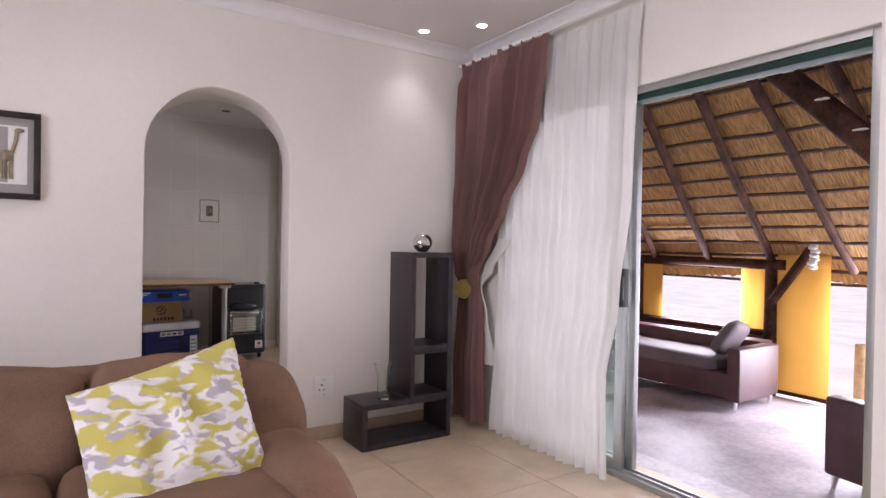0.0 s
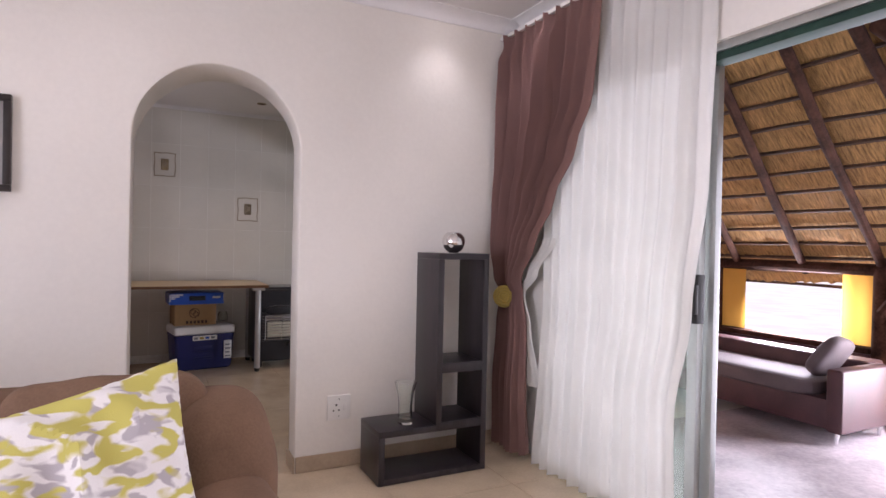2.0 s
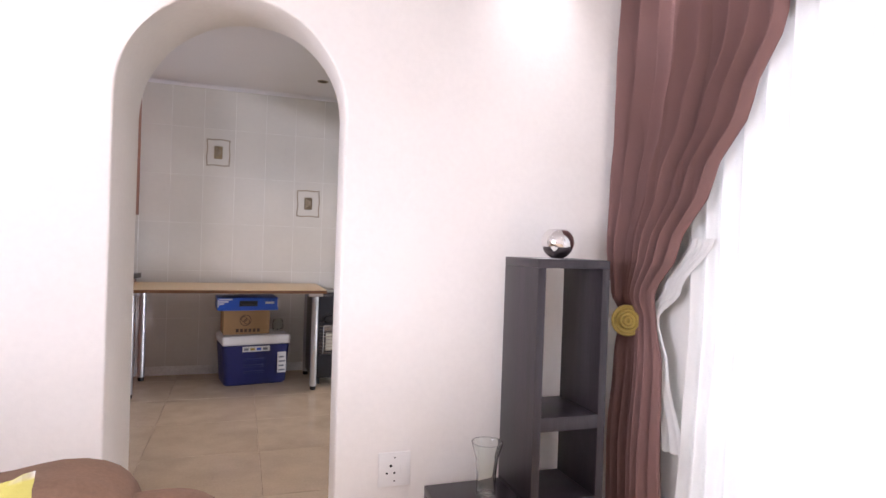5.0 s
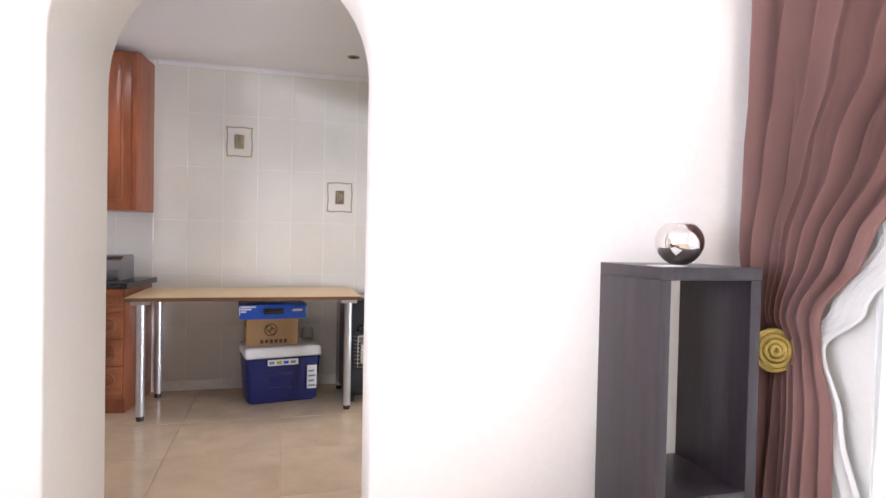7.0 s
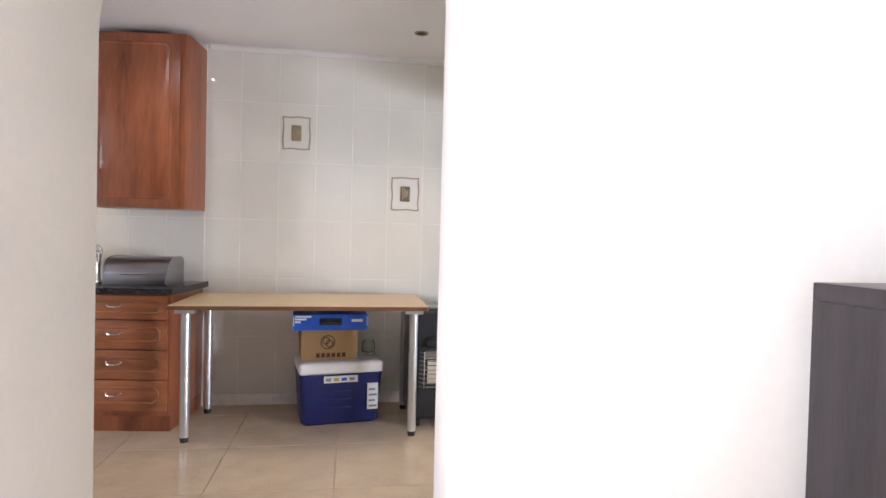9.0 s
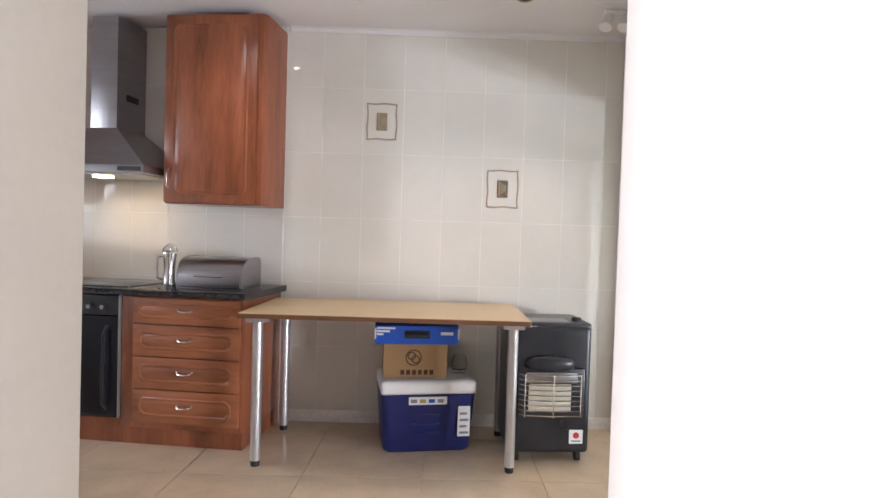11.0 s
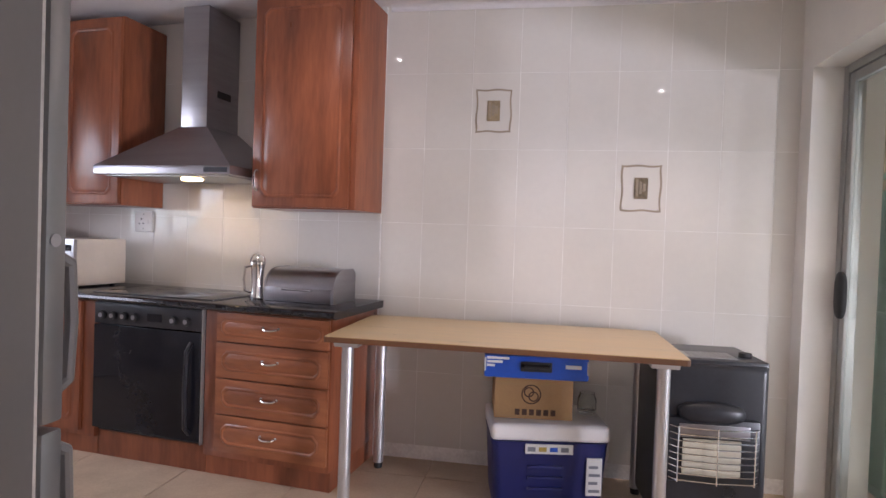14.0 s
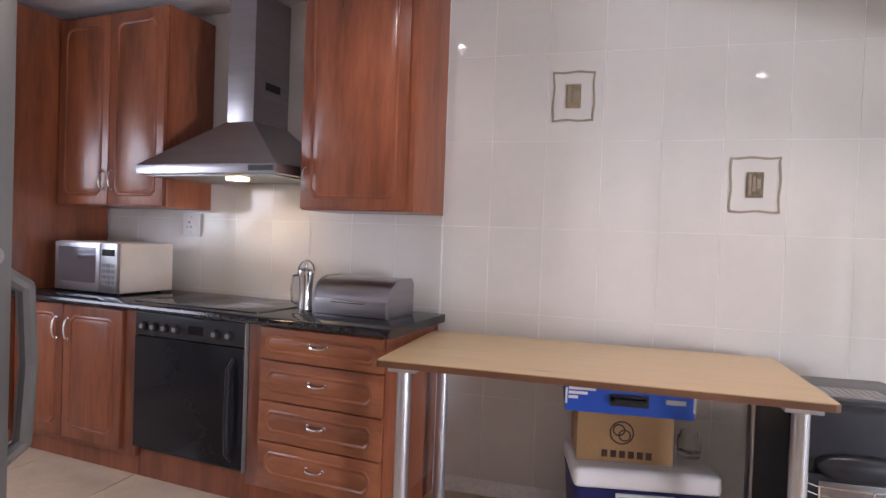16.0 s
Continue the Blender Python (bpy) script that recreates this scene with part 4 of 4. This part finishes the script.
# ---- table and the things under and beside it ----
def table():
    t = thing("table", "beech laminate table with satin silver tube legs", "table")
    x0, x1, y0, y1, z = 0.27, 1.745, 7.86, 8.60, 0.80

    def plate(g, za, zb, material, name):
        bm = B()
        c = 0.02
        pts = []
        for cx, cy, a0 in ((x1 - c, y1 - c, 0), (x0 + c, y1 - c, 90), (x0 + c, y0 + c, 180), (x1 - c, y0 + c, 270)):
            for k in range(7):
                a = radians(a0 + k * 15)
                pts.append((cx + (c + g) * math.cos(a), cy + (c + g) * math.sin(a)))
        lo, hi = [bm.verts.new((*p, za)) for p in pts], [bm.verts.new((*p, zb)) for p in pts]
        for i in range(len(pts)):
            j = (i + 1) % len(pts)
            bm.faces.new((lo[i], lo[j], hi[j], hi[i]))
        bm.faces.new(lo), bm.faces.new(hi)
        return part(name, bm, material, t)
    plate(-0.004, z - 0.022, z, LAMINATE, "tabletop")
    plate(0.0, z - 0.025, z - 0.003, EDGE, "edge_band")
    for x, y in ((x0 + 0.08, y0 + 0.10), (x1 - 0.08, y0 + 0.10), (x0 + 0.08, y1 - 0.08), (x1 - 0.08, y1 - 0.08)):
        leg = part("leg", cyl(B(), (x, y, 0.03), (x, y, z - 0.04), 0.0265, seg=24), TUBE, t)
        part("foot", cyl(B(), (x, y, 0.0), (x, y, 0.0295), 0.022, 0.024), RUBBER, leg)
        part("bracket", box(B(), x - 0.055, x + 0.055, y - 0.035, y + 0.035, z - 0.055, z - 0.026, 0.006), TUBE, leg)
    return t


table()


def cooler_box():
    t = thing("cooler_box", "navy blue plastic cooler box with a white lid", "cooler box", (1.21, 8.36, 0), 10)
    bm = B()
    rows = []
    for k, (z, g) in enumerate(((0.0, 0.0), (0.015, 0.012), (0.30, 0.03), (0.325, 0.034))):
        hx, hy = 0.235 + g, 0.14 + g
        ring = []
        for cx, cy, a0 in ((hx - 0.04, hy - 0.04, 0), (-hx + 0.04, hy - 0.04, 90), (-hx + 0.04, -hy + 0.04, 180), (hx - 0.04, -hy + 0.04, 270)):
            for q in range(5):
                a = radians(a0 + q * 22.5)
                ring.append(bm.verts.new((cx + 0.04 * math.cos(a), cy + 0.04 * math.sin(a), z)))
        rows.append(ring)
    for a, b in zip(rows, rows[1:]):
        for i in range(20):
            bm.faces.new((a[i], a[(i + 1) % 20], b[(i + 1) % 20], b[i]))
    bm.faces.new(rows[0]), bm.faces.new(rows[-1])
    part("body", bm, NAVY, t)
    part("lid", box(B(), -0.272, 0.272, -0.178, 0.178, 0.326, 0.405, 0.028, seg=4), WHITEPLASTIC, t, "white plastic lid")
    for z in (0.10, 0.15, 0.20):
        part("rib", box(B(), -0.10, 0.06, -0.172, -0.16, z, z + 0.018, 0.005), NAVY, t)
    lab = part("front_label", box(B(), -0.115, 0.10, -0.182, -0.172, 0.275, 0.318, 0.002), PAPER, t, "pale printed front label")
    for i in range(4):
        part("print_bar", box(B(), -0.105 + i * 0.05, -0.07 + i * 0.05, -0.1832, -0.182, 0.286, 0.306), (GREYINK, GOLD, BLUE, GREYINK)[i], lab)
    s = part("side_sticker", box(B(), 0.165, 0.235, -0.176, -0.168, 0.09, 0.26, 0.001), PAPER, t, "white product sticker")
    for i in range(4):
        part("print_bar", box(B(), 0.175, 0.226 - 0.01 * (i % 2), -0.1772, -0.176, 0.105 + i * 0.036, 0.118 + i * 0.036), GREYINK, s)
    part("handle", tube(B(), [(0.275, -0.02, 0.35), (0.292, -0.03, 0.33), (0.295, -0.03, 0.22), (0.285, -0.03, 0.19)], 0.012), WHITEPLASTIC, t, "white carrying handle")
    return t


cooler_box()
cb = thing("cardboard_box", "brown cardboard carton with a dark round printed emblem", "box", (1.14, 8.38, 0.406), 7)
part("carton", box(B(), -0.18, 0.18, -0.13, 0.13, 0.0, 0.20, 0.003), CARD, cb)
bm = lathe(B(), [(0.040, 0.0), (0.046, 0.0)], seg=24)
for k, dx in ((0, -0.011), (1, 0.011)):
    lathe(bm, [(0.018, 0.0), (0.024, 0.0)], (dx, 0.01 - 0.02 * k, 0), 20)
bmesh.ops.transform(bm, matrix=pose(-0.012, -0.1312, 0.115, 90), verts=bm.verts[:])
part("printed_emblem", bm, PRINT, cb)
bm = B()
for i in range(6):
    box(bm, -0.085 + i * 0.033, -0.063 + i * 0.033, -0.1315, -0.1301, 0.018, 0.045)
    box(bm, -0.080 + i * 0.033, -0.068 + i * 0.033, -0.1318, -0.1314, 0.026, 0.037)
part("printed_bars", bm, PRINT, cb)
ks = thing("tool_case", "bright blue plastic tool case with a black handle", "case", (1.15, 8.33, 0.607), 5)
part("case_body", box(B(), -0.235, 0.235, -0.15, 0.16, 0.0, 0.105, 0.012), BLUE, ks)
part("handle", tube(B(), [(-0.06, -0.151, 0.065), (-0.055, -0.172, 0.06), (0.055, -0.172, 0.06), (0.06, -0.151, 0.065)], 0.008), RUBBER, ks)
part("latch", box(B(), -0.07, 0.07, -0.157, -0.151, 0.035, 0.08, 0.003), RUBBER, ks)
for z, w in ((0.085, 0.10), (0.068, 0.07), (0.051, 0.035)):
    part("print_bar", box(B(), -0.222, -0.222 + w, -0.1515, -0.1502, z, z + 0.011), PAPER, ks)
part("print_bar", box(B(), 0.13, 0.20, -0.1515, -0.1502, 0.055, 0.072), PAPER, ks)
for u in (-0.234, 0.226):
    part("end_mark", box(B(), u, u + 0.008, -0.1515, -0.1502, 0.03, 0.09), PAPER, ks)
jar = thing("glass_jar", "small clear glass jar on the cooler lid", "jar", (1.41, 8.42, 0.406))
part("jar_body", lathe(B(), [(0, 0.001), (0.042, 0.001), (0.045, 0.02), (0.045, 0.075), (0.036, 0.09), (0.036, 0.10), (0.032, 0.10), (0.032, 0.088), (0.041, 0.07), (0.041, 0.02), (0, 0.012)]), CLEAR, jar)


def gas_heater():
    t = thing("gas_heater", "black mobile gas heater with a chrome safety grille", "heater", (1.885, 8.25, 0), 3)
    hx, y0, y1 = 0.22, -0.16, 0.24
    part("body", box(B(), -hx, hx, y0, y1, 0.055, 0.745, 0.03, seg=4), BLACK, t)
    part("top_rim", box(B(), -hx - 0.004, hx + 0.004, y0 + 0.02, y1, 0.72, 0.76, 0.012), BLACK, t)
    vent = part("top_vent", box(B(), -0.15, 0.11, y0 + 0.05, y0 + 0.19, 0.7605, 0.763, 0.001), STEEL, t, "perforated steel top vent")
    for i in range(11):
        part("slat", box(B(), -0.145 + i * 0.023, -0.131 + i * 0.023, y0 + 0.055, y0 + 0.185, 0.7632, 0.7655), ALU, vent)
    part("knob", cyl(B(), (0.165, y0 + 0.13, 0.76), (0.165, y0 + 0.13, 0.778), 0.026), RUBBER, t)
    part("hood", puff(B(), (-0.01, y0 - 0.005, 0.545), (0.27, 0.08, 0.09), 2.6, 8), BLACK, t)
    part("grille_surround", box(B(), -0.185, 0.185, y0 - 0.022, y0 + 0.001, 0.255, 0.525, 0.018), BLACK, t)
    part("radiant_plate", box(B(), -0.125, 0.105, y0 - 0.032, y0 - 0.022, 0.29, 0.44, 0.003), RADIANT, t, "pale ceramic radiant plate")
    part("radiant_plate", box(B(), -0.14, 0.14, y0 - 0.026, y0 - 0.022, 0.445, 0.50, 0.003), STEEL, t, "bright reflector strip")
    for i in range(9):
        z = 0.275 + i * 0.027
        pts = [(-0.175, y0 - 0.02, z), (-0.15, y0 - 0.052, z), (0, y0 - 0.066, z), (0.15, y0 - 0.052, z), (0.175, y0 - 0.02, z)]
        part("grille_bar", tube(B(), pts, 0.0032, 6), CHROME, t)
    for x in (-0.15, 0.0, 0.15):
        part("grille_upright", cyl(B(), (x, y0 - (0.056 if x else 0.07), 0.268), (x, y0 - (0.056 if x else 0.07), 0.497), 0.0032, seg=6), CHROME, t)
    s = part("sticker", box(B(), 0.11, 0.185, y0 - 0.002, y0 - 0.0002, 0.11, 0.185), PAPER, t, "white safety sticker")
    part("mark", cyl(B(), (0.148, y0 - 0.0032, 0.155), (0.148, y0 - 0.002, 0.155), 0.017), RED, s)
    part("print_bar", box(B(), 0.122, 0.174, y0 - 0.0032, y0 - 0.002, 0.120, 0.128), GREYINK, s)
    for x in (-0.17, 0.17):
        for y in (y0 + 0.05, y1 - 0.05):
            part("castor", cyl(B(), (x - 0.012, y, 0.028), (x + 0.012, y, 0.028), 0.028), RUBBER, t)
            part("castor_stem", cyl(B(), (x, y, 0.03), (x, y, 0.058), 0.012), RUBBER, t)
    return t


gas_heater()
sp = thing("ceiling_spotlight", "white ceiling bar with small spotlights", "ceiling light", (2.20, 8.25, KCEIL - 0.001))
part("bar", box(B(), -0.05, 0.12, -0.03, 0.03, -0.025, 0.0, 0.006), WHITEPLASTIC, sp)
for x in (-0.02, 0.08):
    part("spot_head", cyl(B(), (x, -0.01, -0.03), (x - 0.03, -0.04, -0.105), 0.024, 0.036), WHITEPLASTIC, sp)


# ---- patio: sunken floor, thatched roof on poles, canvas blinds ----
PZ = -0.35
ground = slab("ground", -400, 400, -400, 400, PZ - 0.9, PZ - 0.06, SAND, "dry sandy ground reaching the horizon")
slab("patio_floor", 2.87, 7.0, -1.2, 6.2, PZ - 0.3, PZ, PATIO, "worn lilac-grey screed patio floor")
slab("step", WX + 0.13, WX + 0.5, DY0 - 0.3, DY1 + 0.3, PZ, -0.03, PATIO, "screed doorstep below the sliding door", 0.01)


def roof_z(x):
    return 1.16 + (6.72 - x) * 0.62


roof = thing("thatched_roof", "golden thatched patio roof on dark gum poles", "roof", kind="structure")
rnd = random.Random(4)
# overlapping courses of thatch between laths
step = 0.235
xs = [7.2 - k * step for k in range(19)]
for k, (xa, xb) in enumerate(zip(xs, xs[1:])):
    bm = B()
    n = 220
    lo, hi, up = [], [], []
    for j in range(n + 1):
        y = -1.5 + 10.3 * j / n
        sag = 0.05 * noise.noise(Vector((k * 1.7, y * 0.8, 0)))
        jag = rnd.uniform(-0.012, 0.012)
        lo.append(bm.verts.new((xa + sag + jag, y, roof_z(xa + sag) + 0.012 + jag)))
        hi.append(bm.verts.new((xb + 0.0, y, roof_z(xb) + 0.085)))
        up.append(bm.verts.new((xa + sag + 0.05, y, roof_z(xa) + 0.16)))
    for j in range(n):
        bm.faces.new((lo[j], lo[j + 1], hi[j + 1], hi[j]))
        bm.faces.new((lo[j], lo[j + 1], up[j + 1], up[j]))
    part("thatch_course", bm, THATCH, roof)
    part("lath", tube(B(), [(xa + 0.03 + 0.05 * noise.noise(Vector((k * 1.7, y * 0.8, 0))), y, roof_z(xa) - 0.012 + rnd.uniform(-0.008, 0.008)) for y in [-1.4 + q * 0.6 for q in range(18)]], 0.017, 6), LATH, roof)
part("thatch_cover", box(B(), -2.3, 2.3, -1.5, 8.8, 0.2, 0.35, 0, pose(5.0, 0, roof_z(5.0), 0, 31.8, 0)), THATCH, roof)


def rafter(yb, yt, r=0.04):
    """A pole under the laths from the eave beam to the house."""
    a = Vector((6.85, yb, roof_z(6.85) - 0.07))
    b = Vector((3.6, yt, roof_z(3.6) - 0.07))
    pts = [a.lerp(b, q / 6) + Vector((0, 0.02 * noise.noise(Vector((q, yb, 0))), 0.008 * noise.noise(Vector((q, yb, 5))))) for q in range(7)]
    part("rafter", tube(B(), pts, r, 10), POLE, roof)


for yb, yt in ((6.85, 5.58), (6.11, 5.04), (5.36, 4.61), (4.62, 4.28), (3.9, 3.85), (2.7, 2.5), (1.6, 1.6), (7.5, 7.0)):
    rafter(yb, yt)
part("hip_pole", tube(B(), [(4.5, 4.27, 2.55), (4.5, 3.9, 2.17), (4.5, 3.53, 1.78), (4.5, 2.9, 1.12)], 0.085, 12), POLE, roof)
for x, y, z in ((4.42, 4.08, 2.42), (4.42, 3.86, 2.19), (4.42, 3.64, 1.96)):
    part("wire_tie", puff(B(), (x, y, z), (0.05, 0.09, 0.015), 2.5, 3), SHELL, roof)
part("eave_beam", tube(B(), [(6.72, 8.2, 1.06), (6.72, 6.6, 1.06), (6.72, 5.2, 1.05)], 0.055, 10), POLE, roof)
part("eave_beam", tube(B(), [(6.72, 4.92, 1.43), (6.72, 3.4, 1.43)], 0.065, 10), POLE, roof)
for y, zt in ((5.34, 1.06), (7.05, 1.06), (3.45, 1.44)):
    part("pole", cyl(B(), (6.72, y, PZ), (6.72, y, zt), 0.07, 0.06, 14), POLE, roof)
part("brace", tube(B(), [(6.66, 5.30, 0.66), (6.66, 4.92, 1.22)], 0.05, 10), POLE, roof)

pw = slab("wall_patio", 6.68, 6.78, 5.40, 7.0, PZ, 0.27, PLUM, "low dark boarded patio wall")
for y0, y1, z0, z1, lab in ((6.70, 7.0, 0.33, 1.0, "narrow amber canvas blind"), (5.40, 5.68, 0.33, 1.0, "narrow amber canvas blind"), (4.765, 5.28, PZ + 0.06, 1.40, "full height amber canvas blind")):
    bl = thing("canvas_blind", lab + " hung between the patio poles", "blind", group="patio blinds")
    bm = B()
    n = 14
    g = [[bm.verts.new((6.735 + 0.004 * math.sin(j * 0.7) + 0.002 * math.sin(i * 1.1), y0 + (y1 - y0) * j / n, z0 + (z1 - z0) * i / 8)) for j in range(n + 1)] for i in range(9)]
    for i in range(8):
        for j in range(n):
            bm.faces.new((g[i][j], g[i][j + 1], g[i + 1][j + 1], g[i + 1][j]))
    part("canvas", bm, BLIND, bl)
    part("hem_bar", box(B(), 6.72, 6.75, y0, y1, z0 - 0.03, z0 + 0.01, 0.008), POLE, bl)
part("sill_rail", box(B(), 6.66, 6.80, 5.40, 7.0, 0.275, 0.33, 0.01), POLE, roof)


def patio_sofa(name, m, L, label):
    t = thing(name, label, "sofa", group="patio seats")
    part("base", box(B(), 0.0, 0.74, 0.0, L, 0.12, 0.36, 0.02), PLUM, t)
    part("seat_cushion", puff(B(), (0.28, L / 2, 0.42), (0.62, L - 0.28, 0.16), 7, 8), GREYVEL, t)
    part("backrest", box(B(), 0.56, 0.80, 0.0, L, 0.36, 0.63, 0.035, seg=3), PLUM, t)
    part("arm", box(B(), 0.0, 0.72, -0.10, 0.03, 0.10, 0.61, 0.025, seg=3), PLUM, t)
    part("arm", box(B(), 0.0, 0.72, L - 0.03, L + 0.10, 0.10, 0.61, 0.025, seg=3), PLUM, t)
    for x, y in ((0.05, -0.04), (0.68, -0.04), (0.05, L + 0.04), (0.68, L + 0.04)):
        part("leg", cyl(B(), (x - 0.02, y, 0.0), (x, y, 0.12), 0.012, 0.026), CHROME, t)
    t.matrix_world = m
    return t


patio_sofa("patio_sofa", pose(5.68, 5.18, PZ), 2.0, "plum leatherette sofa with grey cushions on chrome legs")
patio_sofa("patio_armchair", pose(4.62, 3.83, PZ, 0, 0, -100), 0.8, "plum leatherette armchair on chrome legs")
solid("loose_cushion", puff(B(), (0, 0, 0), (0.46, 0.14, 0.40), 3.2, 8, pose(6.0, 5.36, PZ + 0.66, 32, 12, 10), 0.01), GREYVEL, "grey-brown velour cushion lying in the sofa corner", "cushion")
ch = thing("shell_chime", "string of white shells hanging from the patio beam", "wind chime", (6.6, 4.87, 1.36))
for k in range(9):
    part("shell", puff(B(), (0.012 * (-1) ** k, 0.01 * math.sin(k), -0.04 * k), (0.07, 0.09, 0.05), 2.2, 3), SHELL, ch)
# rails and posts in the garden opening
fence = thing("garden_fence", "weathered pole fence beyond the patio opening", "fence")
for y in (4.62, 4.25, 3.7):
    part("post", cyl(B(), (7.15, y, PZ - 0.06), (7.15, y, 0.26), 0.085, 0.08, 14), ROCK, fence)
for z in (-0.22, 0.1):
    part("rail", cyl(B(), (7.2, 4.5, z), (7.2, 2.0, z), 0.03), POLE, fence)

# ---- outside the kitchen door ----
gate = thing("security_gate", "green painted steel burglar gate outside the glass door", "gate")
for k in range(22):
    y = 6.52 + k * 0.145
    part("bar", cyl(B(), (2.86, y, 0.03), (2.86, y, 2.05), 0.0075, seg=8), GREENSTEEL, gate)
for z in (0.03, 0.92, 1.06, 1.62, 2.05):
    part("crossbar", box(B(), 2.85, 2.87, 6.5, 9.62, z - 0.015, z + 0.015, 0.002), GREENSTEEL, gate)
part("panel", box(B(), 2.875, 2.89, 8.72, 9.25, 0.04, 1.55, 0.004), GREENSTEEL, gate, "green sheet steel panel")
solid("yard_pole", tube(B(), [(4.3, 10.0, -0.06), (4.3, 10.6, 1.2), (4.35, 11.6, 2.6)], 0.07, 10), POLE, "dark leaning gum pole standing in the yard", "pole")
slab("wall_boundary", 4.6, 4.85, 6.3, 14.0, PZ - 0.2, 1.42, PINKWALL, "pinkish plastered boundary wall")
slab("trim", 4.56, 4.89, 6.3, 14.0, 1.424, 1.50, CORNICE, "pale coping along the boundary wall")
slab("yard", 2.62, 4.6, 6.2, 14.0, PZ - 0.2, -0.06, PINKWALL, "pinkish paving of the kitchen yard")
rocks = thing("rock_heap", "tan garden stones heaped in the yard", "stones")
rr = random.Random(8)
for k in range(26):
    s = rr.uniform(0.10, 0.26)
    part("stone", puff(B(), (rr.uniform(3.3, 4.4), rr.uniform(8.4, 11.5), -0.06 + s * 0.3), (s * 1.3, s, s * 0.75), 2.6, 4, None, 0.03), ROCK, rocks)
# Lumpy mound in the stone material, standing in for the neighbouring thatch slope.
thatch_slope = B()
puff(thatch_slope, (6.6, 13.4, 1.6), (3.0, 8.0, 7.6), 2.6, 24, None, 0.5)
structure("backdrop", thatch_slope, ROCK, "tan mound for the thatch slope behind the boundary wall", True)


# ---- pieces of floors and walls ----
def tile_mesh(name, w, h, t, bevel, material):
    """A flat tile, its face towards +z, corner at the origin."""
    return finish(name, box(B(), 0, w, 0, h, -t, 0, bevel, seg=1), material, False)


FT = 0.60
fm = tile_mesh("floor_tile", FT - 0.004, FT - 0.004, 0.006, 0.0012, FLOORTILE)
for i in range(-6, 5):
    for j in range(-2, 15):
        x, y = 0.02 + i * FT, 0.05 + j * FT
        if x < LEFT - 0.3 or x + FT > 3.1 or y + FT < NEAR or (x > 2.2 and y > 5.3 and x + FT > 2.75):
            continue
        o = new("floor_tile", fm)
        o.matrix_world = pose(x, y, 0.0)
        o.parent = floor
        o.matrix_parent_inverse = floor.matrix_world.inverted()

TW, TH = 0.2555, 0.41
wm = tile_mesh("wall_tile", TW - 0.0032, TH - 0.0022, 0.0012, 0.0004, WALLTILE)
north = bpy.data.objects["wall_north"]
cook = bpy.data.objects["wall_cooking"]


def lay(parent, frame_m, u0, n, thin=1.0):
    for i in range(n):
        for k in range(-2, 4):
            o = new("wall_tile", wm)
            o.matrix_world = frame_m @ pose(u0 + i * TW, 0, 0.898 + k * TH, 90)
            o.parent = parent
            o.matrix_parent_inverse = parent.matrix_world.inverted()


bpy.context.view_layer.update()
lay(north, pose(0, K2, 0), 0.506 - TW + 0.006, 9)
lay(cook, RUN, -9 * TW - 0.004, 9)
# two decorated tiles
for x0, x1, z0, z1 in ((0.788, 0.980, 1.808, 2.040), (1.560, 1.762, 1.402, 1.643)):
    t = thing("decor_tile", "pale decorative wall tile with a bronze inlay and a taupe border", "tile", group="decorated tiles")
    y = K2 - 0.0005
    bm = B()
    n = 14
    loop = []
    for a, b in (((x0, z0), (x1, z0)), ((x1, z0), (x1, z1)), ((x1, z1), (x0, z1)), ((x0, z1), (x0, z0))):
        for q in range(n):
            u = q / n
            wob = 0.003 * math.sin(u * 9 + a[0] * 30)
            loop.append((a[0] + (b[0] - a[0]) * u + (wob if a[0] == b[0] else 0), a[1] + (b[1] - a[1]) * u + (wob if a[1] == b[1] else 0)))
    cx, cz = (x0 + x1) / 2, (z0 + z1) / 2
    o1 = [bm.verts.new((x, y - 0.0015, z)) for x, z in loop]
    i1 = [bm.verts.new((cx + (x - cx) * 0.90, y - 0.0015, cz + (z - cz) * 0.915)) for x, z in loop]
    for q in range(len(loop)):
        bm.faces.new((o1[q], o1[(q + 1) % len(loop)], i1[(q + 1) % len(loop)], i1[q]))
    part("border", bm, TAUPE, t)
    part("inlay", box(B(), cx - 0.034, cx + 0.034, y - 0.005, y - 0.0005, cz - 0.055, cz + 0.055, 0.002), BRONZE, t)
    for q in range(3):
        part("inlay_piece", box(B(), cx - 0.026 + 0.016 * q, cx - 0.014 + 0.018 * q, y - 0.008, y - 0.005, cz - 0.04 + 0.012 * q, cz + 0.045 - 0.01 * q, 0.002), TAUPE, t)
